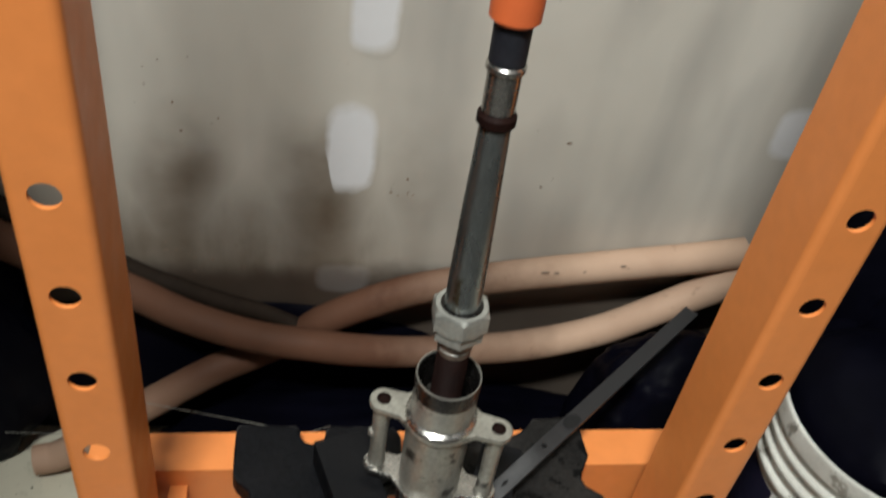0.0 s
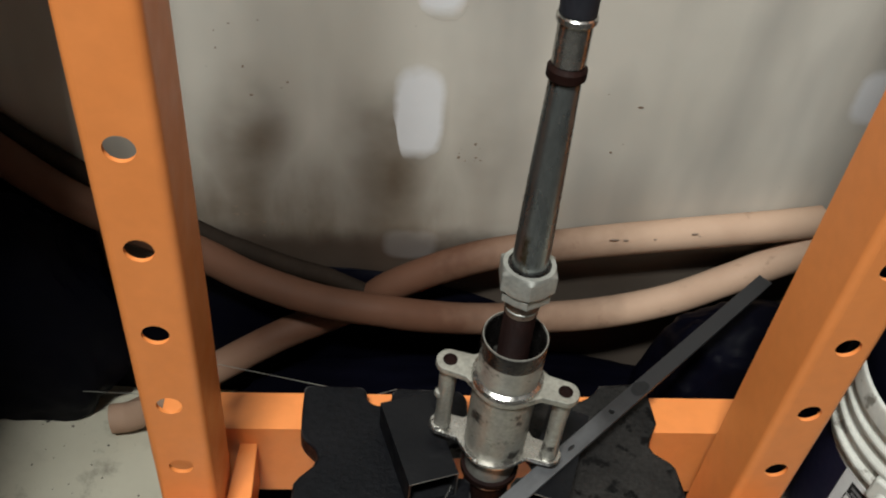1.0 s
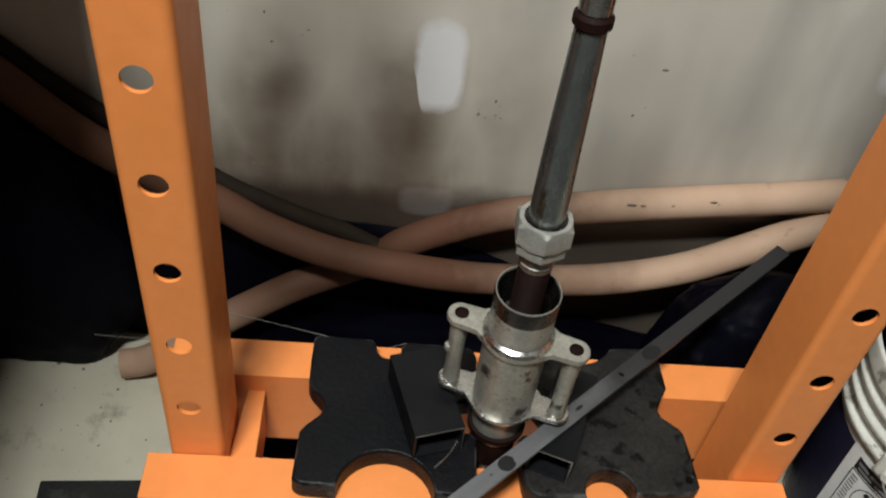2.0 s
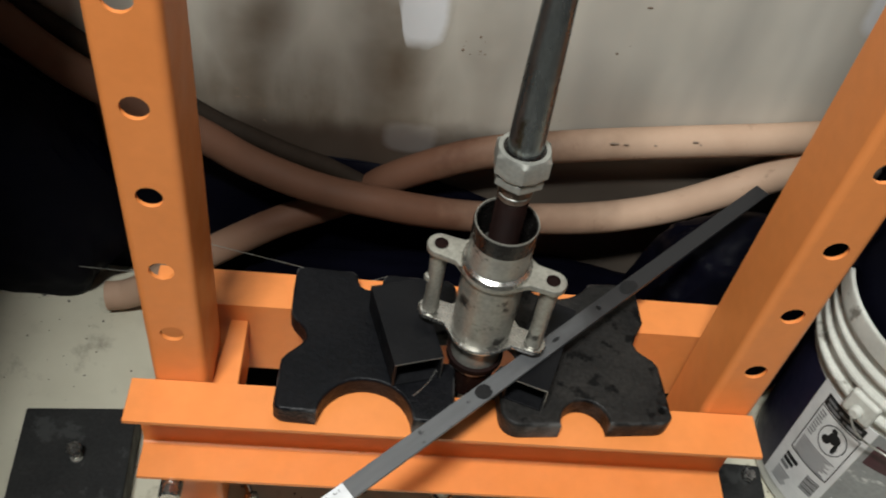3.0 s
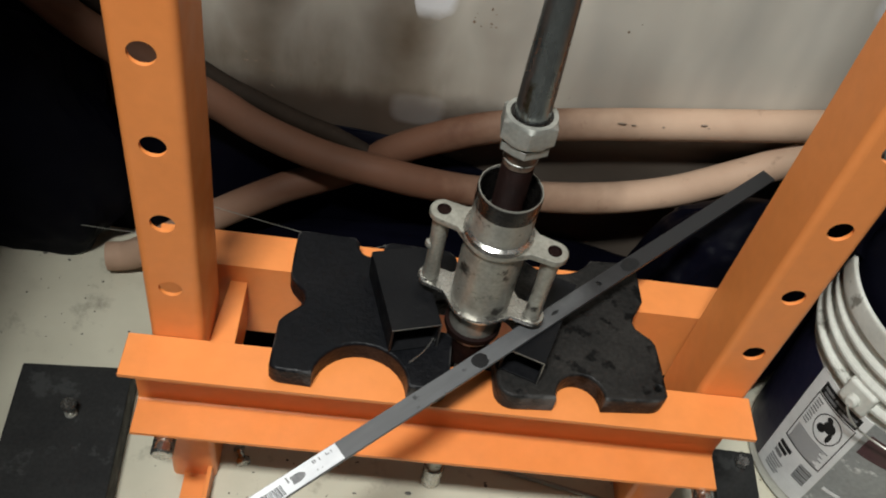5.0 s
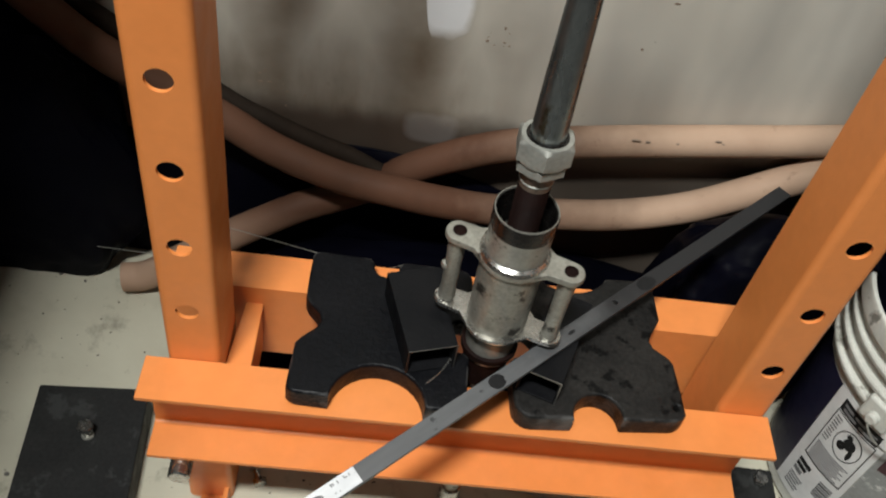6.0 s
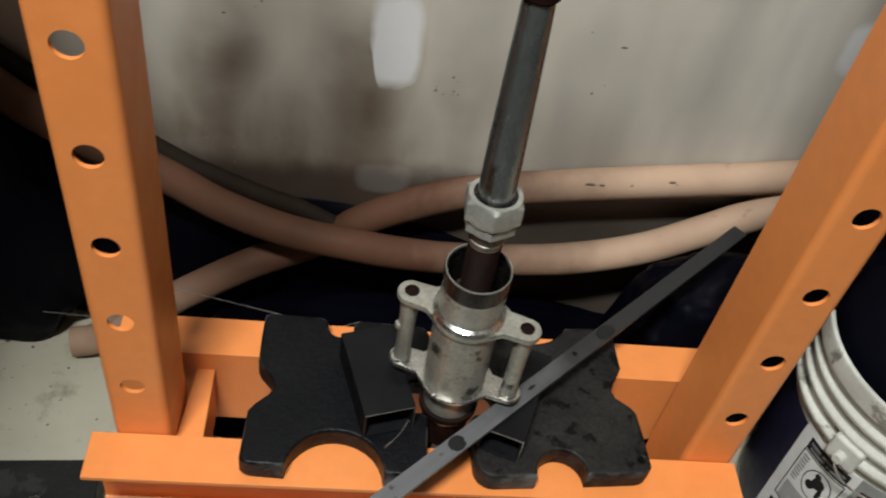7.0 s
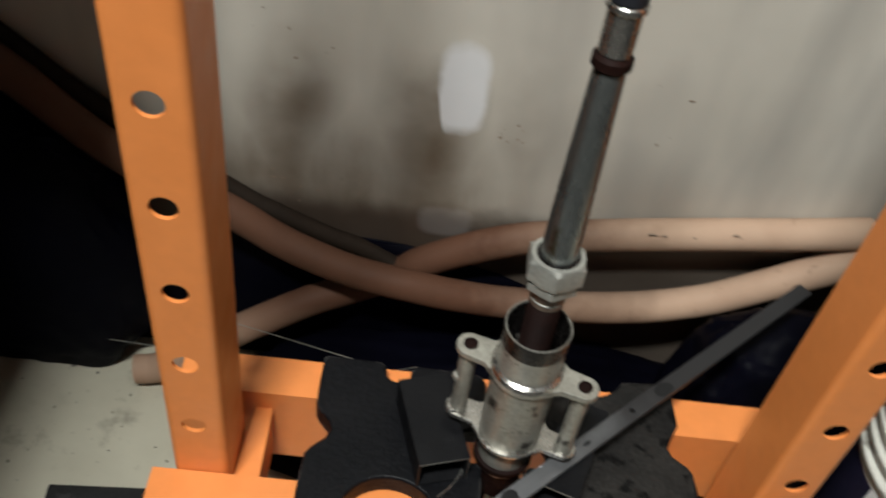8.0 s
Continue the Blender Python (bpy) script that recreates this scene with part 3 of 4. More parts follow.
single("arbor_plate", arbor_plate(0.0945, 0.02, [(-0.006, 0.0265, 0.030), (0.008, 0.030, 0.0265, (0.004, 0.0085)), (0.01, 0.05, 0.022), (0, 0.02, 0.03)], [ring_points(0.081, -0.078, 0.0035, 12)]), M_IRON_WORN,
       "thick worn black arbor plate with small notches and oil spots", "arbor plate", "arbor plates on the press bed", pose(0.1265, 0.0575, BED_TOP, 0, 0, 4.5))


def short_tube(length, width, height, m):
    """An offcut of black rectangular tube, its ends open."""
    w, t = width / 2, 0.0028
    outer = [(-w, 0), (w, 0), (w, height), (-w, height)]
    hole = [(-w + t, t), (w - t, t), (w - t, height - t), (-w + t, height - t)]
    bm = slab(outer, [hole], length, 0.0006, 1)
    bm = moved(bm, Matrix(((1, 0, 0, 0), (0, 0, 1, 0), (0, 1, 0, 0), (0, 0, 0, 1))))
    ob = thing("steel_tube_offcut", m, "short black rectangular steel tube lying on an arbor plate", "steel tube", "tube offcuts under the housing")
    part("tube", bm, M_BLACK_STEEL, ob)
    edge = merge(box(-w, w, -0.0006, 0.0, height - 0.0012, height + 0.0002), box(w - 0.0012, w + 0.0002, -0.0006, 0.0, 0.001, height))
    part("worn_edge", edge, M_BARE_EDGE, ob, "bare steel worn along the cut edge")


PT = BED_TOP + PLATE_T
TUBE_H = 0.0395
short_tube(0.105, 0.0525, TUBE_H, pose(-0.0520, 0.0020, PT, 0, 0, 16))
short_tube(0.115, 0.044, TUBE_H, pose(0.0595, -0.0180, PT, 0, 0, -20))

single("wire_clip", pipe([(-0.0550, -0.0160, PT + 0.0012), (-0.0420, -0.0020, PT + 0.0014), (-0.0340, 0.0105, PT + 0.0030), (-0.0265, 0.0290, PT + 0.0060)], 0.0011, 8, 0, 6), M_STEEL_BRIGHT, "thin bright wire clip lying on the black plate", "wire clip")

# ---------------------------------------------------------------- the bearing housing
HX, HY = 0.0095, 0.0375
EAR = 0.0565
housing = thing("bearing_housing", pose(HX, HY, PT, 0, 0, -19), "smudged grey steel bearing housing with two eared flanges", "bearing housing")


def eared_flange(z, t, body, ear_r, bore):
    """A flat plate: a round middle with two ears, one either side, waisted between."""
    pts = []
    for s in (1, -1):
        pts += [(s * (EAR + ear_r * math.cos(a)), s * ear_r * math.sin(a)) for a in (radians(-75 + 150 * k / 10) for k in range(11))]
        pts += [(s * EAR * 0.66, s * ear_r * 1.05)]
        pts += [(s * body * math.cos(a), s * body * math.sin(a)) for a in (radians(52 + 76 * k / 10) for k in range(11))]
        pts += [(-s * EAR * 0.66, s * ear_r * 1.05)]
    holes = [ring_points(0, 0, bore, 36)] + [ring_points(s * EAR, 0, 0.0048, 16) for s in (1, -1)]
    return moved(slab(pts, holes, t, 0.0016, 2), pose(0, 0, z))


Z_LOW, Z_TOP = 0.406 - PT, 0.505 - PT
part("boss", lathe([(0, 0.0), (0.0245, 0.0), (0.0265, 0.003), (0.0265, Z_LOW), (0, Z_LOW)], 48), M_STEEL, housing)
# added dark plug, hides the spindle and bed so the gap stays dark
part("lower_boss", lathe([(0, -0.040), (0.0235, -0.040), (0.0245, -0.037), (0.0245, 0.0), (0, 0.0)], 40), M_RUST, housing, "dark lower boss added to fill the gap between the plates")
part("seal_ring", lathe([(0.0267, 0.010), (0.0305, 0.011), (0.0305, 0.018), (0.0267, 0.019)], 48, True), M_RUST, housing, "dark oily rubber seal ring")
part("lower_flange", eared_flange(Z_LOW, 0.006, 0.0365, 0.0130, 0.02), M_STEEL_BRIGHT, housing, "worn bright lower flange with two ears")
part("sleeve", lathe([(0.0312, Z_LOW + 0.006), (0.0312, Z_TOP), (0.024, Z_TOP), (0.024, Z_LOW + 0.006)], 64, True), M_STEEL_DIRTY, housing)
part("upper_flange", eared_flange(Z_TOP, 0.008, 0.0345, 0.0138, 0.02), M_STEEL_DIRTY, housing)
part("bright_bead", lathe([(0.0305, Z_TOP + 0.008), (0.0348, Z_TOP + 0.0085), (0.0338, Z_TOP + 0.0125), (0.0305, Z_TOP + 0.0145)], 64, True), M_STEEL_BRIGHT, housing, "bright rubbed bead round the collar")
part("collar", lathe([(0.0304, Z_TOP + 0.0082), (0.0304, 0.570 - PT), (0.0300, 0.572 - PT), (0.0293, 0.572 - PT), (0.0288, 0.570 - PT), (0.0288, Z_TOP + 0.01), (0.0190, Z_TOP + 0.009)], 64), M_STEEL, housing)
part("collar_band", lathe([(0.0305, 0.551 - PT), (0.0309, 0.552 - PT), (0.0309, 0.5695 - PT), (0.0305, 0.5705 - PT)], 64, True), M_OILY, housing, "black oily band round the collar's mouth")
part("collar_bore", lathe([(0.0287, 0.5700 - PT), (0.0282, 0.5700 - PT), (0.0280, 0.517 - PT), (0.0190, 0.516 - PT), (0.0190, 0.515 - PT), (0.0287, 0.515 - PT)], 64, True), M_OILY, housing, "black bore of the collar")
for s in (-1, 1):
    x = s * EAR
    part("standoff", moved(lathe([(0.0, 0.0), (0.0085, 0.0), (0.0092, 0.004), (0.0080, 0.02), (0.0083, 0.06), (0.0095, Z_TOP - Z_LOW - 0.008), (0.0085, Z_TOP - Z_LOW - 0.006), (0, Z_TOP - Z_LOW - 0.006)], 24), pose(x, 0, Z_LOW + 0.006)), M_STEEL_DIRTY, housing)
    # a dark disc covers each ear hole in place of its inner shade
    part("bolt_recess", moved(lathe([(0.0, 0.0), (0.0058, 0.0), (0.0070, 0.0005), (0.0070, 0.0010), (0.0052, 0.0012), (0.0045, 0.0005)], 24), pose(x, 0, Z_TOP + 0.0078)), M_RUST, housing, "dark disc standing for the shade in the bolt hole")
# bright dabs modelled in place of highlights on the lower flange
part("weld_blob", moved(lathe([(0, 0.0032), (0.0028, 0.0022), (0.0036, 0)], 12), pose(-0.012, -0.0335, Z_LOW + 0.0058)), M_STEEL_BRIGHT, housing, "bright dab standing for a white highlight")
part("weld_blob", moved(lathe([(0, 0.003), (0.006, 0.002), (0.008, 0)], 12), pose(-EAR - 0.004, -0.004, Z_LOW + 0.0058)), M_STEEL_BRIGHT, housing, "bright dab standing for a white highlight")
part("standoff_burr", moved(lathe([(0, 0.006), (0.005, 0.004), (0.006, 0), (0.004, -0.005), (0, -0.006)], 10), pose(-EAR - 0.006, -0.002, Z_LOW + 0.055)), M_STEEL, housing)

# ---------------------------------------------------------------- the rod that stands in the housing
ROD_A, ROD_B = Vector((0.0102, 0.0375, 0.52)), Vector((0.0112, 0.0570, 0.85))
lean = (ROD_B - ROD_A).to_track_quat("Z", "Y").to_matrix().to_4x4()
press_rod = thing("press_rod", Matrix.Translation(ROD_A) @ lean, "grey steel press rod with a nut, standing in the housing", "press rod")


def z_rod(z):
    return z - 0.52


def bead(r0, r1, z0, z1, k=0.0012):
    return lathe([(0, z_rod(z0)), (r0 - k, z_rod(z0)), (r0, z_rod(z0) + k), (r1, z_rod(z1) - k), (r1 - k, z_rod(z1)), (0, z_rod(z1))], 40)


thread = [(0, z_rod(0.522)), (0.0135, z_rod(0.522))]
for i in range(29):
    zz = 0.524 + i * 0.0026
    thread += [(0.0148, z_rod(zz + 0.0007)), (0.0135, z_rod(zz + 0.0019))]
thread += [(0, z_rod(0.602))]
part("thread", lathe(thread, 32), M_RUST, press_rod, "oily rust-brown threaded end")
part("tip_collar", bead(0.0152, 0.0158, 0.600, 0.6250), M_NECK, press_rod, "brown-stained steel neck under the nut")
part("tip_ring", bead(0.0160, 0.0160, 0.6065, 0.6085, 0.0006), M_NUT, press_rod)
part("lock_nut", hexagon(0.0415, z_rod(0.6205), z_rod(0.6316), 0.0016), M_NUT, press_rod)
part("nut", hexagon(0.0470, z_rod(0.6320), z_rod(0.6560), 0.0034), M_NUT, press_rod, "pale grey zinc hex nut")
# flat black ring painted as the shadow where the shaft enters the nut
part("nut_bore", lathe([(0.0150, z_rod(0.6562)), (0.0186, z_rod(0.6564)), (0.0190, z_rod(0.6558)), (0.0150, z_rod(0.6550))], 40, True), M_OILY, press_rod, "black ring standing for the shadow round the shaft")
part("shaft", lathe([(0, z_rod(0.648)), (0.0158, z_rod(0.648)), (0.0154, z_rod(0.70)), (0.0140, z_rod(0.77)), (0.0122, z_rod(0.835)), (0, z_rod(0.835))], 40), M_SHAFT, press_rod)
part("shaft_ring", bead(0.0150, 0.0150, 0.8352, 0.8480, 0.003), M_RUST, press_rod, "dark brown ring")
part("shaft_neck", bead(0.0126, 0.0128, 0.8480, 0.8815), M_STEEL_BRIGHT, press_rod, "bright smudged steel neck")
part("neck_collar", bead(0.0149, 0.0149, 0.8815, 0.8875), M_STEEL_BRIGHT, press_rod)
part("rubber_sleeve", bead(0.0136, 0.0138, 0.8875, 0.919), M_RUBBER, press_rod, "black rubber sleeve")
part("ram_cup", bead(0.0185, 0.0205, 0.919, 1.08, 0.003), M_RAM, press_rod, "orange painted ram cup")

spindle = thing("spindle_end", pose(0.012, 0.03, 0.0), "bright steel spindle standing on the floor under the bed", "steel spindle")
part("socket", lathe([(0, 0), (0.0125, 0), (0.014, 0.002), (0.014, 0.045), (0.0125, 0.047), (0, 0.047)], 28), M_STEEL_BRIGHT, spindle)
part("stem", lathe([(0, 0.047), (0.0105, 0.047), (0.0105, 0.30), (0, 0.30)], 24), M_STEEL, spindle)

# ---------------------------------------------------------------- the flat bar
BAR_A, BAR_B = Vector((-0.2456, -0.2624, 0.3920)), Vector((0.3779, 0.2896, 0.3920))
bar_len = (BAR_B - BAR_A).length
bx = (BAR_B - BAR_A).normalized()
by = Vector((0, 0, 1)).cross(bx).normalized()
bz = bx.cross(by)
bar_m = Matrix(((bx.x, by.x, bz.x, BAR_A.x), (bx.y, by.y, bz.y, BAR_A.y), (bx.z, by.z, bz.z, BAR_A.z), (0, 0, 0, 1)))
flat_bar = thing("flat_bar", bar_m, "blue-grey flat steel bar with holes and a paper label", "steel bar")
W = 0.0094
bar_holes = [ring_points(0.5195, 0.001, 0.0030, 14)]
part("bar", slab([(0, -W), (bar_len, -W), (bar_len, W), (0, W)], bar_holes, 0.0042, 0.0004, 1), M_FLAT_BAR, flat_bar)
for s, w, h in ((0.344, 0.019, 0.0165), (0.569, 0.026, 0.0165), (0.45, 0.010, 0.004)):
    blot = [(s + w / 2 * math.cos(a) * (1 + 0.3 * noise.noise((s * 90, math.cos(a) * 2, math.sin(a) * 2))), h / 2 * math.sin(a)) for a in (2 * math.pi * i / 20 for i in range(20))]
    part("grease_blot", moved(slab(blot, [], 0.0002), pose(0, 0, 0.0043)), M_INK, flat_bar, "black grease blot")
LAB0, LAB1 = 0.004, 0.172
sticker = part("paper_label", slab([(LAB0, -W + 0.0006), (LAB1, -W + 0.0006), (LAB1 + 0.001, W - 0.0006), (LAB0, W - 0.0006)], [], 0.0003), M_LABEL, flat_bar, "crinkled white paper label", pose(0, 0, 0.0044))
rng = random.Random(5)
s = 0.070
while s < 0.110:
    w = rng.choice((0.0007, 0.0012, 0.0019))
    part("barcode_bar", box(s, s + w, -0.0078, 0.0030, 0.0003, 0.0005), M_INK, sticker)
    s += w + rng.choice((0.0006, 0.0010))
mark = [(0.1265 + 0.0068 * math.cos(a) * (1 + 0.25 * math.cos(3 * a)), 0.0052 * math.sin(a) * (1 + 0.2 * math.cos(2 * a))) for a in (2 * math.pi * i / 24 for i in range(24))]
part("print_mark", slab(mark, [], 0.0002), M_INK_GREY, sticker, m=pose(0, 0, 0.0003))
for s, v, w, h in ((0.1455, 0.0045, 0.0016, 0.0034), (0.1478, 0.0045, 0.0012, 0.0030), (0.1525, 0.0042, 0.0010, 0.0036), (0.1600, 0.0046, 0.0010, 0.0026), (0.1612, 0.0036, 0.0022, 0.0010), (0.1655, 0.0044, 0.0008, 0.0030), (0.1450, -0.0040, 0.0012, 0.0012), (0.1500, -0.0044, 0.0010, 0.0010), (0.1170, 0.0030, 0.0016, 0.0060)):
    part("print_line", box(s, s + w, v - h / 2, v + h / 2, 0.0003, 0.0005), M_INK_GREY, sticker)

# ---------------------------------------------------------------- hoses along the wall
HR = 0.0226
low_hose = thing("hose", pose(0, 0, 0), "sagging pink-beige plastic hose running along the wall", "hose", "hoses along the wall")
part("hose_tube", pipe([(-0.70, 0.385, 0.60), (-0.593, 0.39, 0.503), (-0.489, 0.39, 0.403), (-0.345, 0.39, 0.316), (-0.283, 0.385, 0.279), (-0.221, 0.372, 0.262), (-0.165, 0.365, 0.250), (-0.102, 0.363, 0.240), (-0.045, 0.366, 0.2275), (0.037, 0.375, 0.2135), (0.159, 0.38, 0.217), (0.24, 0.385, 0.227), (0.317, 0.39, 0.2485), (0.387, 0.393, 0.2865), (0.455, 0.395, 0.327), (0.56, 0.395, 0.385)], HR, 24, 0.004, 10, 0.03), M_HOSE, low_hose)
top_hose = thing("hose", pose(0, 0, 0), "pink-beige plastic hose with nicks, dropping to the floor", "hose", "hoses along the wall")
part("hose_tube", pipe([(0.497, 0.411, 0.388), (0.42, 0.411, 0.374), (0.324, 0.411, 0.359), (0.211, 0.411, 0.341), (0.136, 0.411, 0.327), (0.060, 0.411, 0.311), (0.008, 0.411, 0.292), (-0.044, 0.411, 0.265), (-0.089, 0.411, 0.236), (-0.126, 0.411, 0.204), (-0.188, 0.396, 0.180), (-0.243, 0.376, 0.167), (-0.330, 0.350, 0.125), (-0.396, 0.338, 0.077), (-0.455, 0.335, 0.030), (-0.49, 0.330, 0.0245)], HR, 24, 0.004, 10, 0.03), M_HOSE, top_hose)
for x, z, w in ((0.317, 0.3745, 0.010), (0.325, 0.3705, 0.007), (0.209, 0.3595, 0.014), (0.225, 0.359, 0.008), (0.385, 0.379, 0.006), (0.265, 0.362, 0.005)):
    part("nick", moved(lathe([(0, 0.001), (0.5, 0.0006), (1.0, 0)], 10), Matrix.Translation((x, 0.4115 - HR * 0.86, z)) @ Matrix.Rotation(radians(62), 4, "X") @ Matrix.Diagonal((w / 2, 0.0015, 1, 1))), M_NICK, top_hose, "dark nick")
# a dark tube laid in where the pink hose has a shadow band
single("dark_hose", pipe([(-0.70, 0.419, 0.615), (-0.599, 0.419, 0.527), (-0.505, 0.421, 0.440), (-0.344, 0.421, 0.325), (-0.285, 0.421, 0.292), (-0.222, 0.421, 0.262), (-0.155, 0.421, 0.236), (-0.05, 0.400, 0.195), (0.1, 0.40, 0.185)], 0.0130, 16, 0.003, 10, 0.04), M_SHADOW_BAND, "dark brown tube standing for the shadow band along the pink hose", "hose")

# ---------------------------------------------------------------- the bucket
BKX, BKY = 0.61, 0.13
bucket = thing("bucket", pose(BKX, BKY, 0), "scuffed white plastic bucket with printed label, lined in black", "bucket")


def r_at(z):
    return 0.131 + (0.1425 - 0.131) * z / 0.28


ribs = [(0, 0.004), (0.126, 0.004), (0.131, 0.009), (r_at(0.27), 0.27), (r_at(0.277), 0.277)]
for z in (0.281, 0.307, 0.333):
    ribs += [(0.1505, z), (0.1515, z + 0.002), (0.1515, z + 0.006), (0.1500, z + 0.008), (0.1435, z + 0.0095), (0.1435, z + 0.023)]
ribs += [(0.152, 0.359), (0.1535, 0.362), (0.1535, 0.384), (0.152, 0.387), (0.1475, 0.387), (0.1455, 0.384), (0.1415, 0.29), (0.128, 0.010), (0, 0.010)]
part("body", lathe(ribs, 72), M_BUCKET, bucket)
part("print_wrap", shell(r_at(0.03) + 0.0002, r_at(0.258) + 0.0002, 0.03, 0.258, 96, 190.6), M_NAVY, bucket, "dark navy printed side")
label = part("label_panel", shell(r_at(0.03) + 0.0002, r_at(0.262) + 0.0002, 0.03, 0.262, 191, 227), M_PAPER, bucket, "white warning label with small print")


def on_bucket(name, z0, z1, a0, a1, material, lift=0.0011, text=""):
    return part(name, shell(r_at(z0) + lift, r_at(z1) + lift, z0, z1, a0, a1, 0.0003, 2), material, label, text)


on_bucket("header_box", 0.231, 0.253, 197.5, 223.0, M_INK)
for a0, a1, z in ((199, 206, 0.245), (207, 214, 0.245), (215, 221, 0.245), (200, 209, 0.237), (211, 220, 0.237)):
    on_bucket("header_line", z - 0.0022, z + 0.0022, a0, a1, M_INK_GREY, 0.0016)
for z0, z1, a0, a1 in ((0.118, 0.229, 197.2, 197.8), (0.118, 0.229, 223.4, 224), (0.118, 0.1205, 197.2, 224), (0.2275, 0.229, 197.2, 224)):
    on_bucket("box_line", z0, z1, a0, a1, M_INK)


def oval_ring(ca, cz, wa, hz, t, material, filled=False):
    """An oval line (or patch) wrapped on the bucket: centre angle and height, half width in degrees and half height."""
    bm = bmesh.new()
    n = 36
    rows = []
    for f in ((1.0, 1.0 - t) if not filled else (1.0, 0.02)):
        row = []
        for i in range(n):
            a = 2 * math.pi * i / n
            ang, z = radians(ca + wa * f * math.cos(a)), cz + hz * f * math.sin(a)
            r = r_at(z) + 0.0014
            row.append(bm.verts.new((r * math.cos(ang), r * math.sin(ang), z)))
        rows.append(row)
    for i in range(n):
        bm.faces.new((rows[0][i], rows[0][(i + 1) % n], rows[1][(i + 1) % n], rows[1][i]))
    return part("oval_line" if not filled else "warning_shape", bm, material, label)


oval_ring(213, 0.193, 8.2, 0.0285, 0.07, M_INK)
oval_ring(213.5, 0.199, 3.6, 0.0105, 0, M_INK, True)
oval_ring(210, 0.188, 2.6, 0.008, 0, M_INK, True)
oval_ring(216.3, 0.184, 1.3, 0.011, 0, M_INK, True)
oval_ring(211.5, 0.211, 1.8, 0.005, 0, M_INK, True)
for k in range(9):
    z = 0.157 - k * 0.0042
    on_bucket("print_line", z - 0.0011, z + 0.0011, 199.2, 221.8 - (k * 37 % 5), M_INK_GREY)
for k in range(9):
    z = 0.22 - k * 0.0062
    on_bucket("print_line", z - 0.0013, z + 0.0013, 199.0, 203.2 - (k * 13 % 3) * 0.3, M_INK_GREY)
for k in range(3):
    on_bucket("small_heading", 0.098 - k * 0.011, 0.106 - k * 0.011, 197.5, 207 - k * 1.5, M_INK if k < 2 else M_INK_GREY)
for k in range(5):
    on_bucket("print_line", 0.066 - k * 0.006, 0.069 - k * 0.006, 197.5, 208 - (k * 7 % 3), M_INK_GREY)
for k in range(7):
    on_bucket("print_line", 0.1015 - k * 0.0052, 0.1048 - k * 0.0052, 214.5, 223, M_INK if k % 2 else M_INK_GREY)
side = part("side_print", shell(r_at(0.03) + 0.0002, r_at(0.262) + 0.0002, 0.03, 0.262, 227.3, 300), M_SILVER, bucket, "grey printed side with a maroon panel")
part("maroon_panel", shell(r_at(0.2) + 0.0012, r_at(0.243) + 0.0012, 0.2, 0.243, 230, 276, 0.0003, 2), M_MAROON, side)
for k in range(4):
    part("print_line", shell(r_at(0.1) + 0.0012, r_at(0.108) + 0.0012, 0.155 - 0.02 * k, 0.162 - 0.02 * k, 231, 250 - 3 * k, 0.0003, 1), M_PAPER, side)
EA = radians(214)
ear_m = Matrix(((math.cos(EA), -math.sin(EA), 0, 0.1475 * math.cos(EA)), (math.sin(EA), math.cos(EA), 0, 0.1475 * math.sin(EA)), (0, 0, 1, 0.285), (0, 0, 0, 1)))
part("handle_ear", merge(box(-0.006, 0.009, -0.02, 0.02, -0.016, 0.022, 0.005, 3), moved(rod((0, 0, 0), (0.016, 0, 0), 0.008, 20, 0.002), pose(0.002, 0, 0))), M_BUCKET, bucket, m=ear_m)


def round_bucket(angle, r, z):
    return (r * math.cos(radians(angle)), r * math.sin(radians(angle)), z)


bail = [round_bucket(214, 0.1605, 0.285), round_bucket(215, 0.166, 0.276), round_bucket(221, 0.164, 0.262), round_bucket(230, 0.1575, 0.254), round_bucket(245, 0.156, 0.256), round_bucket(275, 0.156, 0.268)]
part("wire_handle", pipe(bail, 0.0015, 10, 0, 8), M_STEEL, bucket, "grey wire handle resting against the side")


def crumpled(name, size, centre, seed, rough, label_text, category, rest=0.0, res=4):
    """A slumped plastic bag: a rounded lump with folds and creases, flat where it rests."""
    bm = bmesh.new()
    bmesh.ops.create_icosphere(bm, subdivisions=res, radius=1.0)
    for v in bm.verts:
        p = v.co.copy()
        q = Vector((abs(p.x) ** 0.75 * (1 if p.x > 0 else -1), abs(p.y) ** 0.75 * (1 if p.y > 0 else -1), abs(p.z) ** 0.8 * (1 if p.z > 0 else -1)))
        k = 1 + rough * (noise.noise(p * 2.1 + Vector((seed, 0, 0))) + 0.55 * (0.5 - abs(noise.noise(p * 4.7 + Vector((0, seed, 0))))) + 0.3 * (0.5 - abs(noise.noise(p * 10 + Vector((0, 0, seed))))))
        v.co = Vector((q.x * size[0] / 2 * k, q.y * size[1] / 2 * k, q.z * size[2] / 2 * k)) + Vector(centre)
        v.co.z = max(v.co.z, rest)
        v.co.y = min(v.co.y, WALL_Y - 0.003)
    return bm


liner = crumpled("bag_liner", (0.285, 0.285, 0.24), (0, 0, 0.315), 3.3, 0.10, "", "", 0.012)
for v in liner.verts:
    far = math.hypot(v.co.x, v.co.y)
    most = 0.135 if v.co.z < 0.30 else (0.1400 if v.co.z < 0.390 else 0.1445)
    if far > most:
        v.co.x *= most / far
        v.co.y *= most / far
part("bag_liner", liner, M_BAG, bucket, "crumpled black plastic bag filling the bucket")



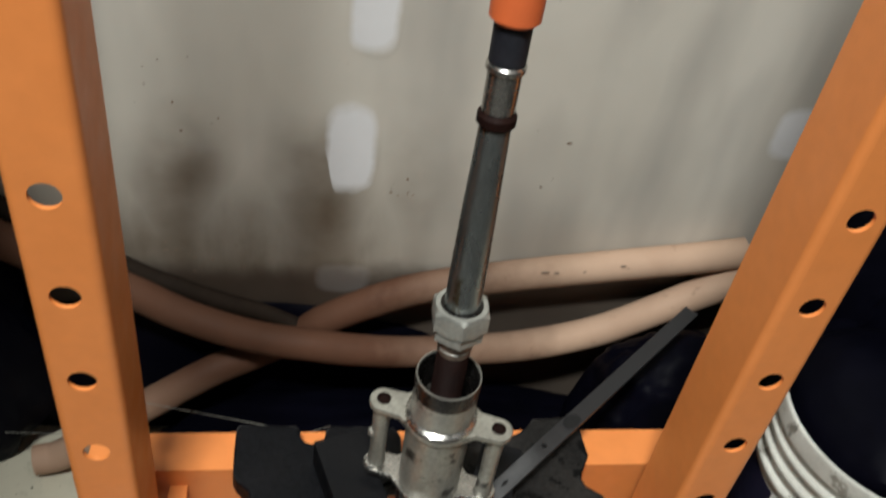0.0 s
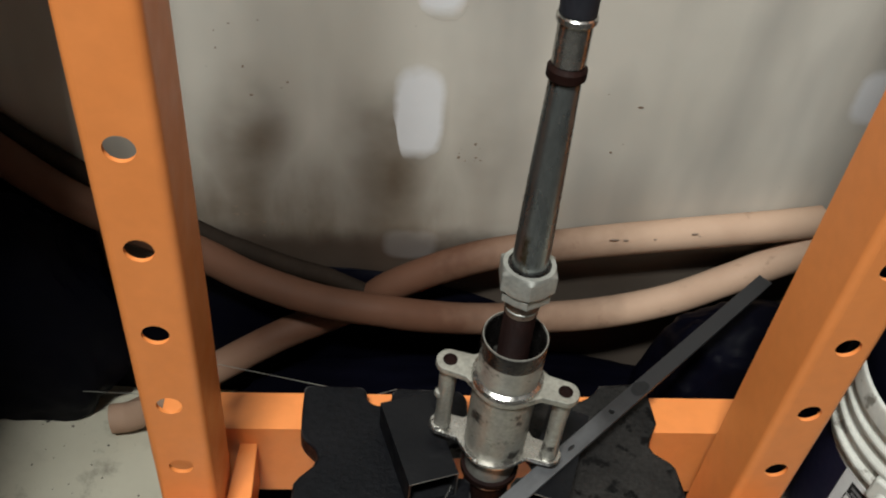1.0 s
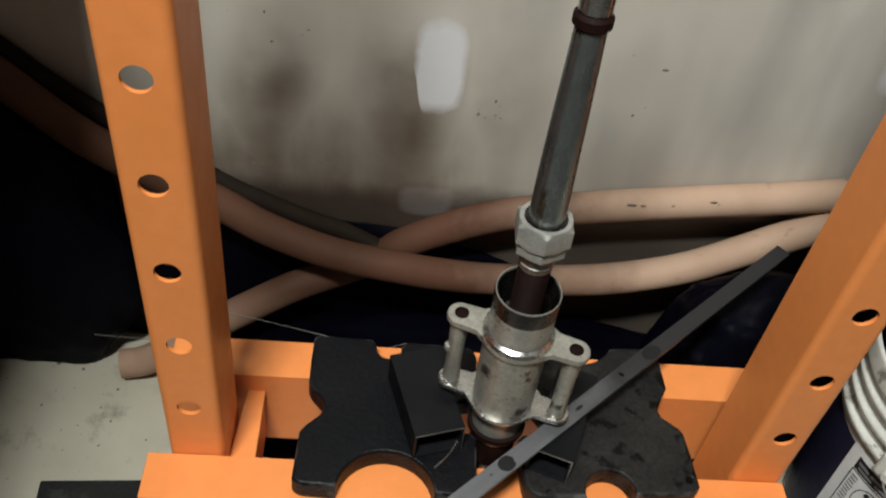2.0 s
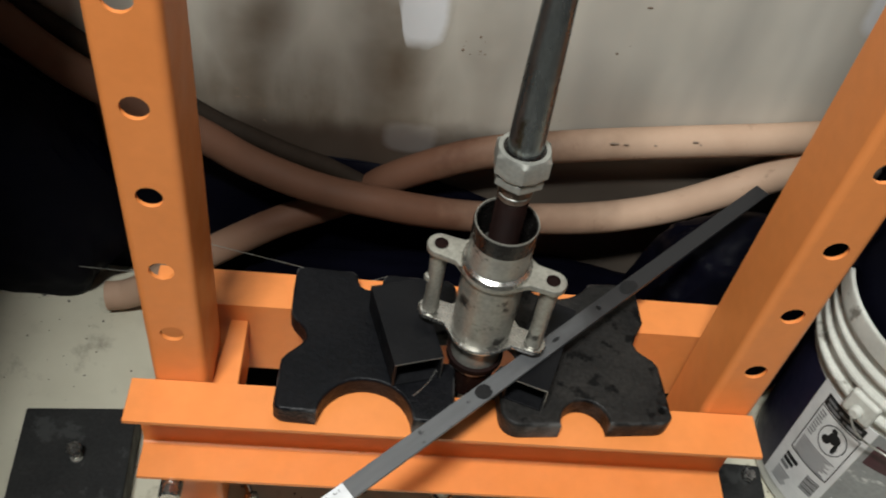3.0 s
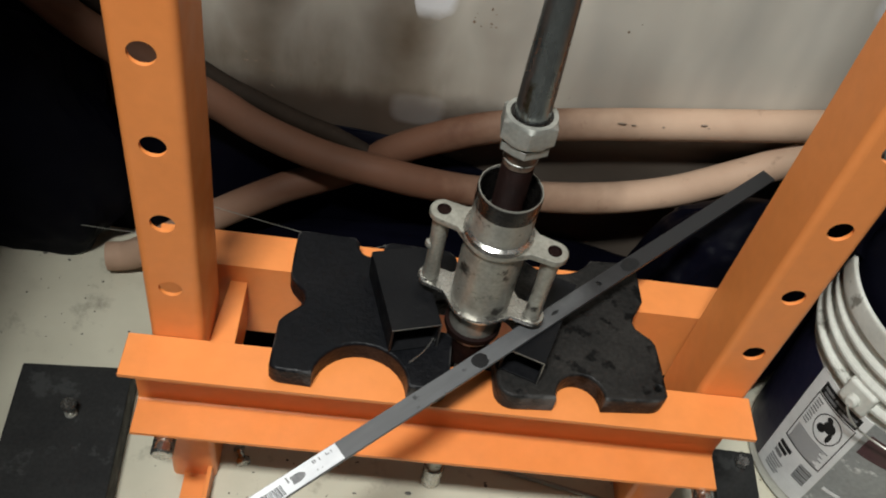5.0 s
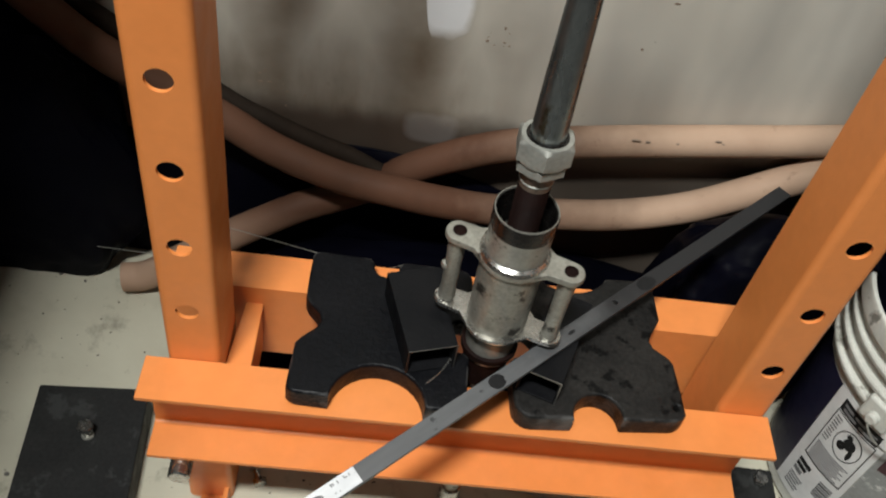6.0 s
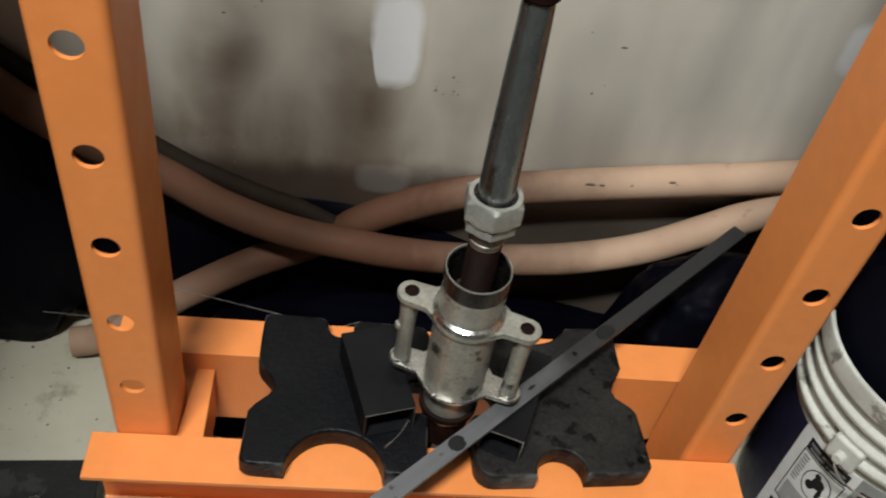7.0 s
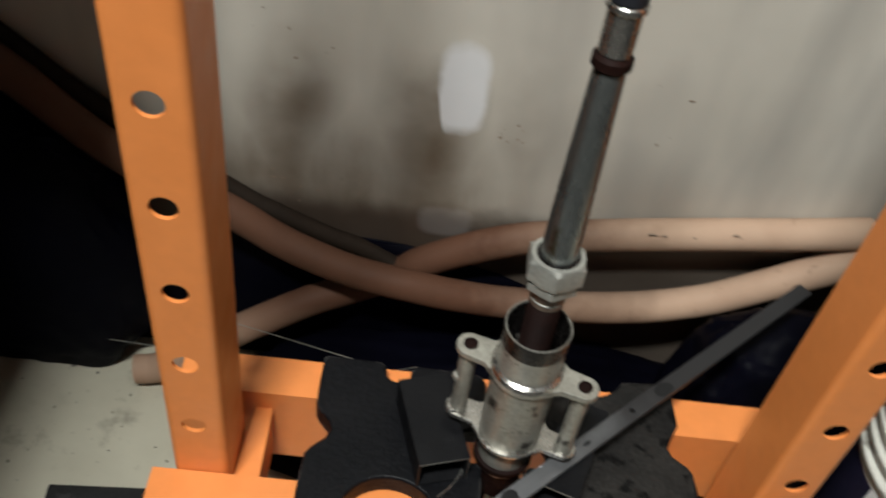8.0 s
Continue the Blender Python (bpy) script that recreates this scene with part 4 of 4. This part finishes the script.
def liner_fold(a0, a1):
    """The liner's mouth turned out over the rim from angle a0 to a1, wavy along its hem."""
    bm = bmesh.new()
    rows = []
    n = 44
    for i in range(n + 1):
        a = radians(a0 + (a1 - a0) * i / n)
        w = noise.noise((math.cos(a) * 4, math.sin(a) * 4, 2.2))
        hem = 0.325 + 0.035 * w
        prof = [(0.1390, 0.350), (0.1405, 0.388), (0.1465, 0.3935 + 0.003 * w), (0.1535, 0.3930), (0.1580 + 0.003 * w, 0.380), (0.1600 + 0.005 * w, hem), (0.1575 + 0.005 * w, hem), (0.1555, 0.380), (0.1525, 0.3900), (0.1465, 0.3900), (0.1420, 0.386), (0.1405, 0.350)]
        rows.append([bm.verts.new((r * math.cos(a), r * math.sin(a), z)) for r, z in prof])
    for a, b in zip(rows, rows[1:]):
        for k in range(len(a)):
            m = (k + 1) % len(a)
            bm.faces.new((a[k], a[m], b[m], b[k]))
    bm.faces.new(rows[0])
    bm.faces.new(rows[-1])
    return bm


part("liner_fold", liner_fold(8, 162), M_BAG, bucket, "black plastic turned out over the rim")

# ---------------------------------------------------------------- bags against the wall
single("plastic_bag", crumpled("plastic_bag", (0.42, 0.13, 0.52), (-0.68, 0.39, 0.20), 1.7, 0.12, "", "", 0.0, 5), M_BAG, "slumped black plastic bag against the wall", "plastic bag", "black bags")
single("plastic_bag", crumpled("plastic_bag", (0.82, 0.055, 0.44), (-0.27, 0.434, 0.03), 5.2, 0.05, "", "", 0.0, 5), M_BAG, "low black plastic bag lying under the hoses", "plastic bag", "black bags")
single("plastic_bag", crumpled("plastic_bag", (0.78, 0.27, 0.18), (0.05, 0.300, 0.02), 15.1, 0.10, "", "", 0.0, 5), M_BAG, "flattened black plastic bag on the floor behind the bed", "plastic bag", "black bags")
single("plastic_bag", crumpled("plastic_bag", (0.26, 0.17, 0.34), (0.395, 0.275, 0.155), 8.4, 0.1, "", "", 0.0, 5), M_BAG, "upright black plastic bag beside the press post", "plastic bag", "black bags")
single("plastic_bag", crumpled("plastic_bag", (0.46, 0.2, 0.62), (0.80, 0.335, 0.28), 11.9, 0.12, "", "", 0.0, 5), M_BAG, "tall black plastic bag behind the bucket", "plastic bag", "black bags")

# ---------------------------------------------------------------- blocks, bolts and litter on the floor


def hex_bolt(m, label_text):
    b = thing("bolt", m, label_text, "bolt", "loose bolts")
    part("head", hexagon(0.0175, 0.017, 0.0255, 0.0014), M_STEEL_BRIGHT, b)
    part("washer", lathe([(0.0048, 0.0), (0.0078, 0.0), (0.0078, 0.0016), (0.0048, 0.0016)], 20, True), M_STEEL, b)
    part("shank", lathe([(0, 0), (0.0042, 0), (0.0046, 0.001), (0.0046, 0.017), (0, 0.017)], 18), M_STEEL_BRIGHT, b)


single("rubber_block", box(-0.0715, 0.0715, -0.17, 0.17, 0, 0.05, 0.003), M_BLOCK, "flat black rubber block lying on the floor", "block", "black blocks", pose(-0.462, -0.047, 0, 0, 0, 3.5))
single("rubber_block", box(-0.031, 0.031, -0.15, 0.15, 0, 0.05, 0.004), M_BLOCK, "narrow black block on the floor beside the bucket", "block", "black blocks", pose(0.4255, -0.055, 0, 0, 0, -2))
hex_bolt(pose(-0.462, 0.050, 0.05), "small bright hex bolt standing on the black block")
hex_bolt(pose(0.4385, 0.074, 0.036), "small bright hex bolt let into the black block")
hex_bolt(pose(-0.248, 0.048, 0.0045, 90, 0, 25), "small dull bolt lying on the floor")
single("thin_rod", rod((0.07, 0.062, 0.003), (0.31, 0.012, 0.003), 0.003, 10), M_STEEL, "thin grey steel rod lying on the floor", "steel rod")
# thin rods drawn as the glint on the black plastic behind the bed
single("pale_wire", merge(rod((-0.40, 0.307, 0.211), (-0.112, 0.188, 0.278), 0.0006, 6), rod((-0.40, 0.307, 0.211), (-0.43, 0.318, 0.102), 0.0006, 6), rod((-0.43, 0.318, 0.102), (-0.57, 0.342, 0.078), 0.0006, 6), rod((-0.112, 0.188, 0.278), (-0.085, 0.165, 0.3225), 0.0006, 6)), M_STEEL, "thin pale line standing for the glint along a black plastic edge", "wire")

rng = random.Random(23)
bm = bmesh.new()
for cx, cz, spread, n in ((-0.27, 0.335, 0.05, 16), (0.0, 0.465, 0.03, 9), (0.18, 0.50, 0.12, 5), (-0.28, 0.60, 0.10, 8)):
    for i in range(n):
        x, z = rng.gauss(cx, spread * 0.5), rng.gauss(cz, spread * 0.4)
        r = rng.choice((0.0007, 0.001, 0.0014, 0.0022))
        geo = bmesh.ops.create_icosphere(bm, subdivisions=1, radius=r)
        sx, sz = rng.uniform(0.7, 2.2), rng.uniform(0.6, 1.2)
        for v in geo["verts"]:
            v.co = Vector((x + v.co.x * sx, WALL_Y - 0.0002 + v.co.y * 0.2, z + v.co.z * sz))
single("wall_flecks", bm, M_NICK, "small brown flecks on the cream wall", "flecks", kind="stuff")

rng = random.Random(11)
bm = bmesh.new()
for i in range(150):
    x, y = rng.uniform(-0.62, 0.5), rng.uniform(-0.2, 0.36)
    r = rng.choice((0.0009, 0.0013, 0.002, 0.0034))
    geo = bmesh.ops.create_icosphere(bm, subdivisions=1, radius=r)
    sx, sy = rng.uniform(0.7, 1.8), rng.uniform(0.6, 1.3)
    for v in geo["verts"]:
        v.co = Vector((x + v.co.x * sx, y + v.co.y * sy, max(0.0, r * 0.4 + v.co.z * 0.6)))
single("floor_crumbs", bm, M_CHIP, "dark crumbs and chips scattered on the floor", "crumbs", kind="stuff")
